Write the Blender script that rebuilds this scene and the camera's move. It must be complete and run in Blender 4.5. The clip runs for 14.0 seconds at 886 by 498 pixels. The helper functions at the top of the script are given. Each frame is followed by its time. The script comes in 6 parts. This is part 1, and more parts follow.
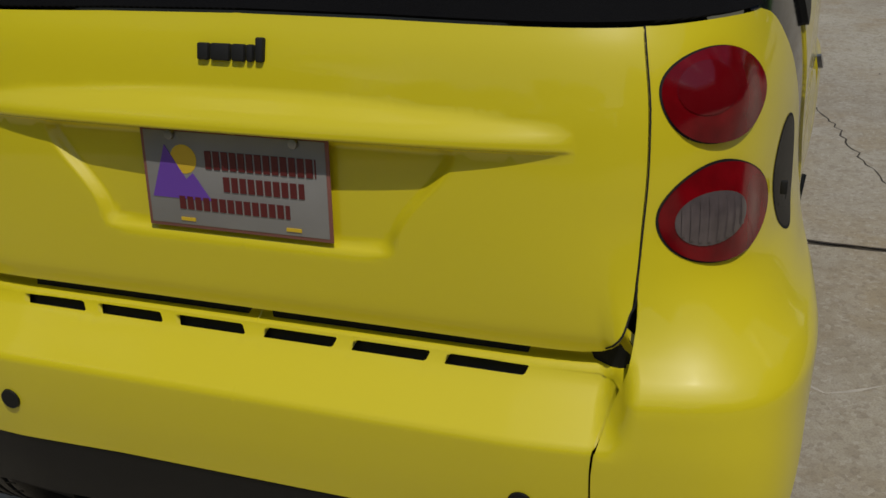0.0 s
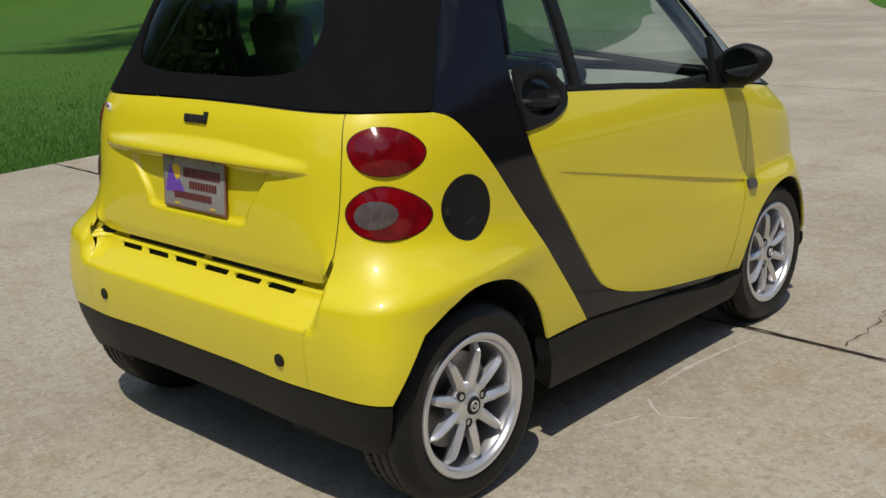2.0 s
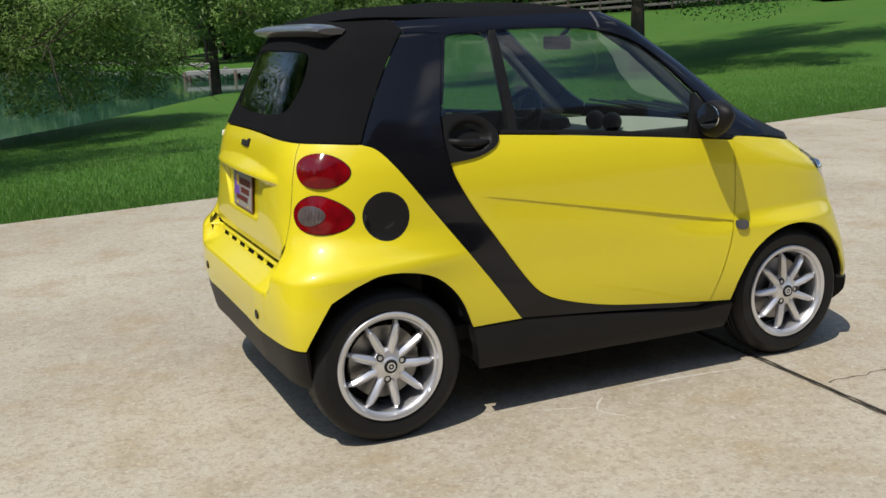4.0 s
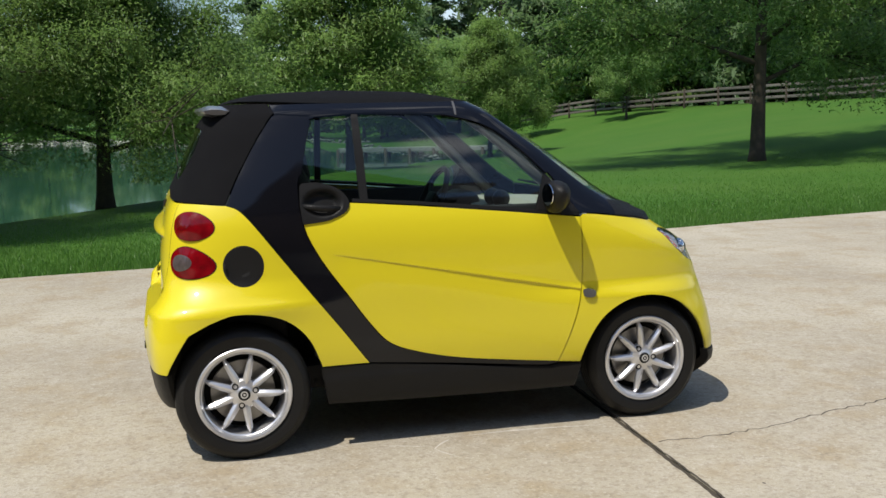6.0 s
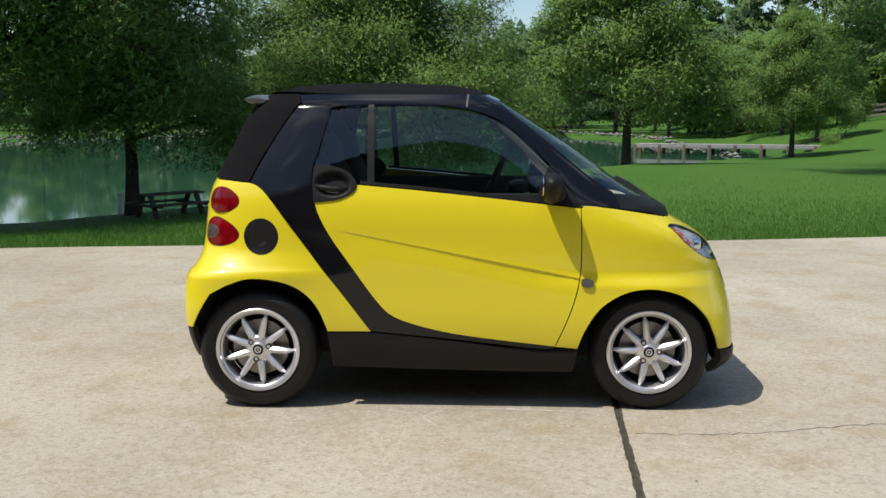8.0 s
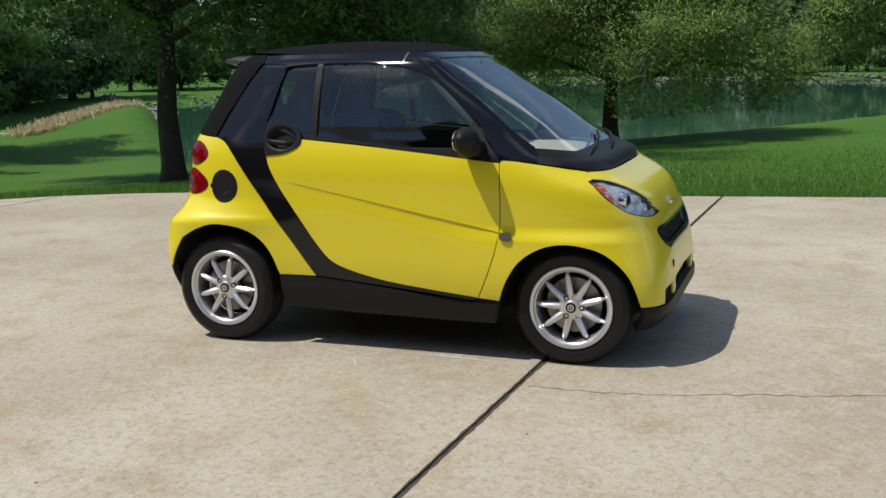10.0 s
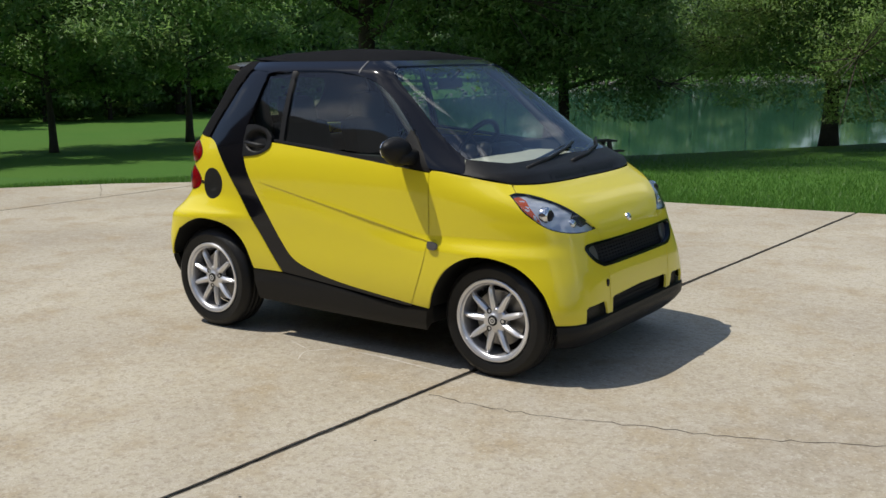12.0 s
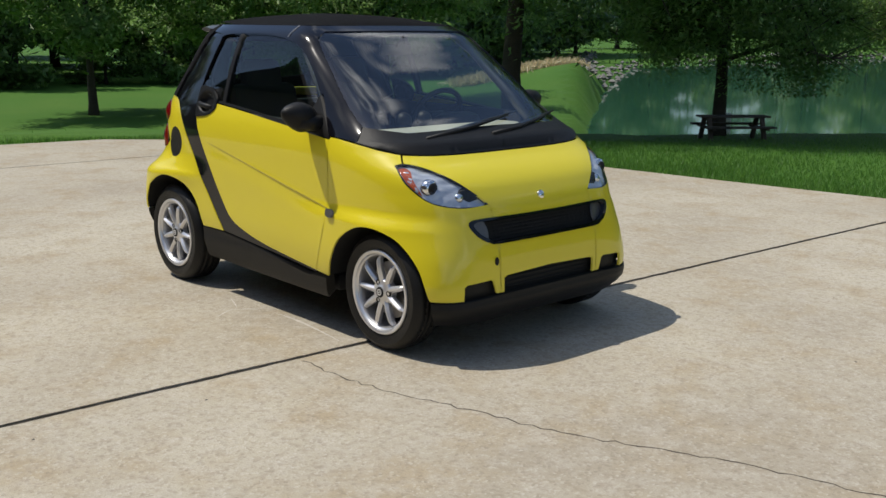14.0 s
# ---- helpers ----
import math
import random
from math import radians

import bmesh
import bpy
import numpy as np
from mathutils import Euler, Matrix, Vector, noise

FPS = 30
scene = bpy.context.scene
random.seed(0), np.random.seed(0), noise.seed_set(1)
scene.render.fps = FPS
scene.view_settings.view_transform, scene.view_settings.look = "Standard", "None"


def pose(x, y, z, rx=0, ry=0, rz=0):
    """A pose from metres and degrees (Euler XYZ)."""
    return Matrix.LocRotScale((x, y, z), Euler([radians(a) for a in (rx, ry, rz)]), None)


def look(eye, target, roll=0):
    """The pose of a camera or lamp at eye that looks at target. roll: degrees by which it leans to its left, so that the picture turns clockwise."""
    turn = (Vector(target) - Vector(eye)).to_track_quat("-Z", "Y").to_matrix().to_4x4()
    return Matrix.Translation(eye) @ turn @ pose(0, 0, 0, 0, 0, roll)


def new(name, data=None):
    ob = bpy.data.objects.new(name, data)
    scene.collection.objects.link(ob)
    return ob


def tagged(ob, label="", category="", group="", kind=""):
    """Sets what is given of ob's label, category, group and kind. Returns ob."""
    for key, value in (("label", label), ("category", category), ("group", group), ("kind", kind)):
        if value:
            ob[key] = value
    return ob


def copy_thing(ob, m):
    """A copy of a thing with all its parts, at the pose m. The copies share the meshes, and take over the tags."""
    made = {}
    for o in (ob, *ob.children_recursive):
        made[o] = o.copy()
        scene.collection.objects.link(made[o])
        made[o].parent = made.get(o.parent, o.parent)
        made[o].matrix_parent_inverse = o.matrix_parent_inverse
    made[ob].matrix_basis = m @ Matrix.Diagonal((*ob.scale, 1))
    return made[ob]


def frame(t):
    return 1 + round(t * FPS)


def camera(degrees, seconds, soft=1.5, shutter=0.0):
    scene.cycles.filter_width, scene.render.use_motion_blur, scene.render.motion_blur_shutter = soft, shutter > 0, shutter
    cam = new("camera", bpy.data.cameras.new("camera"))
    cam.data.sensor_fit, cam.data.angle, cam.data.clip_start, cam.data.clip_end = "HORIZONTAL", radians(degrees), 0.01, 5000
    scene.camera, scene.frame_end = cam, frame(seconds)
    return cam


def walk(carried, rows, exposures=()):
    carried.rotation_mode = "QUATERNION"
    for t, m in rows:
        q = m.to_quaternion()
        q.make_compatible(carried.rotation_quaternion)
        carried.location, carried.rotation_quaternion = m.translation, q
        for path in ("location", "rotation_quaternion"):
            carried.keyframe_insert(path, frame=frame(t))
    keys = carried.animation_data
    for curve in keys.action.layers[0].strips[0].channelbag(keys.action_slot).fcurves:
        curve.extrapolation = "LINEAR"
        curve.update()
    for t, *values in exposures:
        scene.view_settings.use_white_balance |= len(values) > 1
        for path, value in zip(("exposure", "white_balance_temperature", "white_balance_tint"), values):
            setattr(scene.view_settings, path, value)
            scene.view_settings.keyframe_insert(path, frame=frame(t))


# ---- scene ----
cam = camera(46.4, 14.0)
PATH = [
    (0, (-2.446, -0.771, 1.368), (-0.738, -0.117, 0.558), -2.6),
    (0.5, (-2.721, -1.156, 1.409), (-1.1201, -0.2562, 0.618), -2.36),
    (1, (-2.842, -1.515, 1.423), (-1.2246, -0.5447, 0.758), -2.01),
    (1.5, (-2.794, -2.0, 1.426), (-1.2867, -0.8374, 0.8111), -1.81),
    (2, (-2.858, -2.481, 1.432), (-1.4547, -1.156, 0.9065), -2.23),
    (2.5, (-2.741, -2.85, 1.417), (-1.4527, -1.3944, 0.9492), -2.19),
    (2.7, (-2.669, -2.994, 1.442), (-1.4526, -1.4789, 0.969), -2.18),
    (4.8, (-1.88, -4.598, 1.486), (-1.2134, -2.747, 1.1244), -2.64),
    (5, (-1.819, -4.677, 1.452), (-1.1335, -2.8267, 1.1235), -2.63),
    (5.5, (-1.544, -4.835, 1.418), (-0.9457, -2.9476, 1.1313), 0.84),
    (6, (-1.199, -5.071, 1.455), (-0.6913, -3.1543, 1.1913), -1.07),
    (6.5, (-0.899, -5.267, 1.457), (-0.5655, -3.3162, 1.171), -2.54),
    (7, (-0.568, -5.313, 1.499), (-0.3408, -3.3418, 1.2489), -0.47),
    (7.5, (-0.124, -5.474, 1.471), (-0.0432, -3.4844, 1.2877), -2.07),
    (7.7, (-0.02, -5.552, 1.432), (-0.0112, -3.5662, 1.1905), -1.23),
    (9.8, (1.836, -5.49, 1.507), (1.2406, -3.6096, 1.1744), -0.25),
    (10, (2.023, -5.406, 1.465), (1.3433, -3.5596, 1.1025), -1.17),
    (10.5, (2.445, -5.336, 1.447), (1.6384, -3.5352, 1.1233), -1.23),
    (11, (2.814, -5.162, 1.474), (1.8968, -3.4199, 1.1229), 0.55),
    (11.5, (3.147, -4.869, 1.521), (2.1778, -3.1617, 1.138), 1.11),
    (12, (3.495, -4.724, 1.528), (2.3601, -3.1192, 1.1588), -0.57),
    (12.5, (3.775, -4.486, 1.523), (2.536, -2.9644, 1.1348), -0.96),
    (13, (4.015, -4.184, 1.543), (2.6716, -2.763, 1.125), -0.23),
    (13.5, (4.366, -3.922, 1.526), (2.9423, -2.5737, 1.13), 0.24),
    (14, (4.594, -3.651, 1.53), (3.1533, -2.3323, 1.0987), 0.47),
]
EXPOSURES = [(0.0, -1.02), (0.5, -1.04), (1.0, -0.80), (1.5, -0.52), (2.0, -0.32), (2.5, -0.16), (5.0, 0.14), (7.5, 0.22), (10.0, 0.06), (14.0, 0.02)]
walk(cam, [(t, look(eye, target, roll)) for t, eye, target, roll in PATH], exposures=EXPOSURES)


# ---- light ----
SUN = Vector((-0.45, -0.31, 1.0)).normalized()
world = bpy.data.worlds.new("sky")
scene.world = world
world.use_nodes = True
wn, wl = world.node_tree.nodes, world.node_tree.links
sky = wn.new("ShaderNodeTexSky")
sky.sky_type, sky.sun_disc = "NISHITA", False
sky.sun_elevation, sky.sun_rotation = math.asin(SUN.z), math.atan2(SUN.x, SUN.y)
sky.air_density, sky.dust_density, sky.ozone_density = 1.0, 0.6, 3.0
wn["Background"].inputs[1].default_value = 0.115
# a few small fair-weather clouds
cloud, shape_of, lid = wn.new("ShaderNodeTexNoise"), wn.new("ShaderNodeMapRange"), wn.new("ShaderNodeMix")
cloud.inputs["Scale"].default_value, cloud.inputs["Detail"].default_value = 3.4, 7.0
shape_of.inputs[1].default_value, shape_of.inputs[2].default_value = 0.565, 0.70
lid.data_type = "RGBA"
lid.inputs[7].default_value = (11.5, 11.8, 12.3, 1)
wl.new(wn.new("ShaderNodeTexCoord").outputs["Generated"], cloud.inputs["Vector"])
wl.new(cloud.outputs[0], shape_of.inputs[0])
wl.new(shape_of.outputs[0], lid.inputs[0])
wl.new(sky.outputs[0], lid.inputs[6])
wl.new(lid.outputs[2], wn["Background"].inputs[0])
sun = new("sun", bpy.data.lights.new("sun", "SUN"))
sun.data.energy, sun.data.angle, sun.data.color = 3.78, radians(0.53), (1.0, 0.95, 0.86)
sun.matrix_world = look(SUN * 50, (0, 0, 0))


# ---- materials ----
def shader(name, color, rough=0.6, metal=0.0, vary=0.0, scale=4.0, fine=0.0, fine_scale=60.0, bump=0.0, bump_scale=120.0, coat=0.0, rand=0.0, tint=None, island=False, spec=0.5, detail=4.0):
    """A surface with large stains (vary), fine grain (fine), relief (bump) and a shift from piece to piece (rand)."""
    m = bpy.data.materials.new(name)
    m.use_nodes = True
    n, l = m.node_tree.nodes, m.node_tree.links
    b = n["Principled BSDF"]
    b.inputs["Roughness"].default_value, b.inputs["Metallic"].default_value = rough, metal
    b.inputs["Coat Weight"].default_value, b.inputs["Coat Roughness"].default_value = coat, 0.06
    b.inputs["Specular IOR Level"].default_value = spec
    where = n.new("ShaderNodeTexCoord").outputs["Object"]
    col = n.new("ShaderNodeRGB")
    col.outputs[0].default_value = (*color, 1)
    out = col.outputs[0]

    def mixed(fac, other, first, kind="MIX"):
        x = n.new("ShaderNodeMix")
        x.data_type, x.blend_type = "RGBA", kind
        l.new(fac, x.inputs[0])
        l.new(first, x.inputs[6])
        x.inputs[7].default_value = (*other, 1)
        return x.outputs[2]

    def noise_at(s, d, lo, hi):
        t = n.new("ShaderNodeTexNoise")
        t.inputs["Scale"].default_value, t.inputs["Detail"].default_value = s, d
        l.new(where, t.inputs["Vector"])
        r = n.new("ShaderNodeMapRange")
        r.inputs[1].default_value, r.inputs[2].default_value, r.inputs[3].default_value, r.inputs[4].default_value = 0.3, 0.7, lo, hi
        l.new(t.outputs[0], r.inputs[0])
        return r.outputs[0]

    if vary:
        out = mixed(noise_at(scale, detail, 0, vary), tint or tuple(c * 0.45 for c in color), out)
    if fine:
        out = mixed(noise_at(fine_scale, 2.0, 0, fine), tuple(c * 0.35 for c in color), out)
    if rand:
        src = n.new("ShaderNodeNewGeometry").outputs["Random Per Island"] if island else n.new("ShaderNodeObjectInfo").outputs["Random"]
        r = n.new("ShaderNodeMapRange")
        r.inputs[3].default_value, r.inputs[4].default_value = 1 - rand, 1 + rand
        l.new(src, r.inputs[0])
        h = n.new("ShaderNodeHueSaturation")
        l.new(r.outputs[0], h.inputs["Value"])
        l.new(out, h.inputs["Color"])
        out = h.outputs[0]
    l.new(out, b.inputs["Base Color"])
    if bump:
        t = n.new("ShaderNodeTexNoise")
        t.inputs["Scale"].default_value, t.inputs["Detail"].default_value = bump_scale, 3.0
        l.new(where, t.inputs["Vector"])
        k = n.new("ShaderNodeBump")
        k.inputs["Strength"].default_value, k.inputs["Distance"].default_value = bump, 0.01
        l.new(t.outputs[0], k.inputs["Height"])
        l.new(k.outputs[0], b.inputs["Normal"])
    return m


def glassy(name, color, rough=0.0, head_on=0.06):
    """A thin pane: tinted see-through, with a mirror image that grows towards grazing angles."""
    m = bpy.data.materials.new(name)
    m.use_nodes = True
    n, l = m.node_tree.nodes, m.node_tree.links
    n.remove(n["Principled BSDF"])
    tr, gl, mx, lw = n.new("ShaderNodeBsdfTransparent"), n.new("ShaderNodeBsdfGlossy"), n.new("ShaderNodeMixShader"), n.new("ShaderNodeLayerWeight")
    tr.inputs[0].default_value = (*color, 1)
    gl.inputs["Roughness"].default_value = rough
    lw.inputs[0].default_value = 0.5
    up, grow = n.new("ShaderNodeMath"), n.new("ShaderNodeMapRange")
    up.operation = "POWER"
    up.inputs[1].default_value = 5.0
    grow.inputs[3].default_value, grow.inputs[4].default_value = head_on, 0.95
    l.new(lw.outputs["Facing"], up.inputs[0])
    l.new(up.outputs[0], grow.inputs[0])
    l.new(grow.outputs[0], mx.inputs[0])
    l.new(tr.outputs[0], mx.inputs[1])
    l.new(gl.outputs[0], mx.inputs[2])
    l.new(mx.outputs[0], n["Material Output"].inputs[0])
    return m


def leafy(name, color, shade, rand=0.42):
    m = bpy.data.materials.new(name)
    m.use_nodes = True
    n, l = m.node_tree.nodes, m.node_tree.links
    b = n["Principled BSDF"]
    b.inputs["Roughness"].default_value = 0.5
    b.inputs["Specular IOR Level"].default_value = 0.45
    info, mx, tr, add = n.new("ShaderNodeNewGeometry"), n.new("ShaderNodeMix"), n.new("ShaderNodeBsdfTranslucent"), n.new("ShaderNodeMixShader")
    mx.data_type = "RGBA"
    l.new(info.outputs["Random Per Island"], mx.inputs[0])
    mx.inputs[6].default_value, mx.inputs[7].default_value = (*color, 1), (*shade, 1)
    l.new(mx.outputs[2], b.inputs["Base Color"])
    hs = n.new("ShaderNodeHueSaturation")
    hs.inputs["Value"].default_value, hs.inputs["Saturation"].default_value = 1.9, 1.0
    l.new(mx.outputs[2], hs.inputs["Color"])
    l.new(hs.outputs[0], tr.inputs[0])
    add.inputs[0].default_value = rand
    l.new(b.outputs[0], add.inputs[1])
    l.new(tr.outputs[0], add.inputs[2])
    l.new(add.outputs[0], n["Material Output"].inputs[0])
    return m


PAINT = shader("yellow_paint", (0.77, 0.645, 0.014), 0.4, coat=0.8, spec=0.4, vary=0.10, scale=1.5, tint=(0.72, 0.60, 0.012))
GLOSS = shader("gloss_black", (0.005, 0.005, 0.007), 0.09, coat=0.0, vary=0.3, scale=3, tint=(0.007, 0.007, 0.009), spec=0.42)
PLASTIC = shader("grained_black_plastic", (0.010, 0.0098, 0.0098), 0.46, vary=0.4, scale=5, tint=(0.016, 0.0155, 0.015), bump=0.15, bump_scale=900, spec=0.22)
DARK = shader("dark_void", (0.008, 0.008, 0.008), 0.8, vary=0.3)
RUBBER = shader("tyre_rubber", (0.010, 0.010, 0.010), 0.42, vary=0.5, scale=12, tint=(0.018, 0.017, 0.016), bump=0.2, bump_scale=300, spec=0.25)
FABRIC = shader("black_canvas", (0.0075, 0.0075, 0.0085), 0.9, vary=0.4, scale=6, tint=(0.012, 0.012, 0.013), bump=0.35, bump_scale=700, spec=0.08)
ALLOY = shader("silver_alloy", (0.74, 0.74, 0.76), 0.30, 0.72, vary=0.3, scale=8, tint=(0.62, 0.62, 0.63), coat=0.35)
BARREL = shader("alloy_barrel", (0.55, 0.55, 0.57), 0.34, 0.75, vary=0.5, scale=10, tint=(0.36, 0.35, 0.34))
STEEL = shader("brake_steel", (0.35, 0.34, 0.33), 0.4, 1.0, vary=0.5, scale=20)
CHROME = shader("chrome", (0.8, 0.8, 0.8), 0.08, 1.0)
GREY = shader("grey_spoiler_plastic", (0.13, 0.125, 0.12), 0.3, 0.3, vary=0.3, coat=0.4)
RED = shader("red_lens", (0.23, 0.002, 0.006), 0.12, coat=0.0, vary=0.8, scale=22, tint=(0.09, 0.001, 0.003), spec=0.38)
DEEP = shader("deep_red_lens", (0.15, 0.002, 0.005), 0.12, coat=0.4, vary=0.4, scale=10, tint=(0.09, 0.001, 0.003))
AMBER = shader("amber_lens", (0.48, 0.085, 0.018), 0.2, coat=0.6, vary=0.5, scale=30)
FROST = shader("frosted_lens", (0.15, 0.12, 0.12), 0.2, 0.2, coat=0.4, vary=0.6, scale=40)
MIRROR = shader("mirror_glass", (0.85, 0.87, 0.88), 0.02, 1.0)
BOWL = shader("lamp_reflector", (0.66, 0.69, 0.74), 0.22, 0.4, vary=0.6, scale=16, tint=(0.38, 0.41, 0.46))
PLATE = shader("plate_print", (0.30, 0.29, 0.28), 0.45, coat=0.4, vary=0.3, scale=9)
INK = shader("dark_red_ink", (0.12, 0.015, 0.015), 0.5)
RIM_INK = shader("red_brown_border", (0.26, 0.10, 0.08), 0.5)
PURPLE = shader("purple_print", (0.16, 0.06, 0.42), 0.5)
SUNNY = shader("sun_print", (0.75, 0.50, 0.03), 0.5)
WHITE = shader("white_sticker", (0.8, 0.8, 0.78), 0.5)
CREAM = shader("cream_dash", (0.46, 0.46, 0.38), 0.6, vary=0.3, scale=4, bump=0.1, bump_scale=500)
SEAT = shader("dark_seat_cloth", (0.03, 0.03, 0.033), 0.9, vary=0.4, scale=9, bump=0.3, bump_scale=600)
SHIELD = glassy("windscreen_glass", (0.88, 0.95, 0.92), head_on=0.17)
TINTED = glassy("tinted_glass", (0.60, 0.71, 0.67), head_on=0.08)
CLEAR = glassy("clear_lens", (0.93, 0.95, 0.97))

# ---- the car's outer surface: plan outlines stacked over the height ----
def curve(table):
    zs, vs = np.array(table[0::2], float), np.array(table[1::2], float)
    m = np.gradient(vs, zs)

    def at(z):
        z = np.clip(z, zs[0], zs[-1])
        i = np.clip(np.searchsorted(zs, z, side="right") - 1, 0, len(zs) - 2)
        h = zs[i + 1] - zs[i]
        t = (z - zs[i]) / h
        return ((1 + 2 * t) * (1 - t) ** 2 * vs[i] + t * (1 - t) ** 2 * h * m[i] + t * t * (3 - 2 * t) * vs[i + 1] + t * t * (t - 1) * h * m[i + 1])

    return at


def ramp(a, b, v):
    t = np.clip((v - a) / (b - a), 0, 1)
    return t * t * (3 - 2 * t)


TAIL = curve([0.15, 1.22, 0.22, 1.285, 0.32, 1.314, 0.42, 1.326, 0.48, 1.3315, 0.52, 1.333, 0.55, 1.3330, 0.562, 1.3315, 0.568, 1.3275, 0.574, 1.320, 0.60, 1.287, 0.625, 1.258, 0.645, 1.246, 0.70, 1.25, 0.80, 1.25, 0.90, 1.243, 1.0, 1.228, 1.07, 1.206, 1.10, 1.19, 1.24, 1.125, 1.42, 1.035, 1.47, 0.995, 1.5, 0.95])
WING = curve([0.15, 1.22, 0.22, 1.285, 0.32, 1.314, 0.42, 1.326, 0.48, 1.331, 0.52, 1.332, 0.59, 1.331, 0.62, 1.328, 0.637, 1.3215, 0.652, 1.3085, 0.675, 1.2840, 0.70, 1.2670, 0.73, 1.2575, 0.76, 1.2535, 0.80, 1.25, 0.90, 1.243, 1.0, 1.228, 1.07, 1.206, 1.10, 1.19, 1.24, 1.125, 1.42, 1.035, 1.47, 0.995, 1.5, 0.95])
NOSE = curve([0.15, 1.29, 0.2, 1.345, 0.3, 1.372, 0.4, 1.372, 0.48, 1.366, 0.56, 1.350, 0.63, 1.328, 0.70, 1.303, 0.75, 1.276, 0.80, 1.240, 0.85, 1.178, 0.90, 1.09, 0.93, 1.05, 0.965, 1.025, 1.0, 0.965, 1.03, 0.905, 1.073, 0.83, 1.17, 0.695, 1.269, 0.555, 1.37, 0.395, 1.473, 0.225, 1.5, 0.165])
HALF = curve([0.15, 0.66, 0.2, 0.705, 0.3, 0.733, 0.4, 0.746, 0.6, 0.749, 0.8, 0.749, 0.95, 0.745, 1.0, 0.738, 1.05, 0.725, 1.1, 0.71, 1.2, 0.68, 1.3, 0.645, 1.4, 0.603, 1.46, 0.57, 1.5, 0.515])
SQ_TAIL = curve([0.15, 10, 0.3, 14, 0.42, 14.5, 0.55, 13, 0.65, 10, 0.75, 7.8, 0.85, 6.6, 0.9, 6.5, 1.1, 6.5, 1.25, 5.5, 1.5, 5])
SQ_NOSE = curve([0.15, 7.5, 0.3, 8, 0.45, 6.5, 0.6, 5.5, 0.75, 5.8, 0.9, 6.5, 0.97, 5.5, 1.1, 5, 1.5, 5])


def hull(p, z):
    """A point of the right half: p = 0 at the middle of the tail, pi/2 abeam, pi at the middle of the nose."""
    c, s = np.cos(p), np.sin(p)
    rear = c > 0
    n = np.where(rear, SQ_TAIL(z), SQ_NOSE(z))
    tail = TAIL(z) + (WING(z) - TAIL(z)) * ramp(0.604, 0.642, p) - 0.022 * ramp(0.5, 0.75, p) * ramp(0.70, 0.60, z)
    a = np.where(rear, tail, NOSE(z))
    r = (np.abs(c) ** n + np.abs(s) ** n) ** (-1 / n)
    x, y = -a * r * c, -HALF(z) * r * s
    side = ramp(0.55, 0.95, -y / HALF(z))
    hip = 0.062 * np.exp(-(((x + 1.18) / 0.42) ** 2)) * ramp(0.78, 0.63, z) + 0.028 * np.exp(-(((x - 0.95) / 0.40) ** 2)) * ramp(0.675, 0.595, z)
    hip = hip * (1 - 0.5 * ramp(0.40, 0.2, z))
    fold = np.where(z < 0.66, 1 - ramp(0.0, 0.10, 0.66 - z), 1 - ramp(0.0, 0.035, z - 0.66)) * ramp(-0.55, -0.85, x)
    hip = hip + 0.008 * fold
    return np.stack([x + 0.3 * hip * side * ramp(0.9, 1.3, x), y - side * hip, z + 0 * x], -1)


def skin(p, z, off=0.0):
    """The surface, moved outwards by off."""
    p, z = np.asarray(p, float), np.asarray(z, float)
    q = hull(p, z)
    if np.all(off == 0):
        return q
    e = 2e-3
    n = np.cross(hull(p + e, z) - hull(p - e, z), hull(p, z + e) - hull(p, z - e))
    n /= np.linalg.norm(n, axis=-1, keepdims=True) + 1e-12
    return q + n * np.asarray(off)[..., None]


# ---- builders ----
def finish(name, verts, faces, mat, parent=None, label="", normals=None, smooth=True):
    me = bpy.data.meshes.new(name)
    me.from_pydata([tuple(v) for v in verts], [], faces)
    me.materials.append(mat)
    if smooth:
        me.polygons.foreach_set("use_smooth", [True] * len(me.polygons))
    me.update()
    if normals is not None:
        me.normals_split_custom_set_from_vertices([tuple(n) for n in normals])
    ob = new(name, me)
    if parent:
        ob.parent = parent
    if label:
        ob["label"] = label
    return ob


def part(name, bm, mat, parent=None, label="", smooth=True, angle=0.7):
    """Links a bmesh as one mesh object under a thing or a part."""
    if smooth:
        for f in bm.faces:
            f.smooth = True
        for e in bm.edges:
            if len(e.link_faces) == 2 and e.calc_face_angle(0) > angle:
                e.smooth = False
    me = bpy.data.meshes.new(name)
    bm.to_mesh(me)
    bm.free()
    me.materials.append(mat)
    ob = new(name, me)
    if parent:
        ob.parent = parent
    if label:
        ob["label"] = label
    return ob


def thing(name, label, category, group="", at=(0, 0, 0)):
    ob = new(name)
    ob.location = at
    ob.empty_display_size = 0.1
    return tagged(ob, label, category, group)


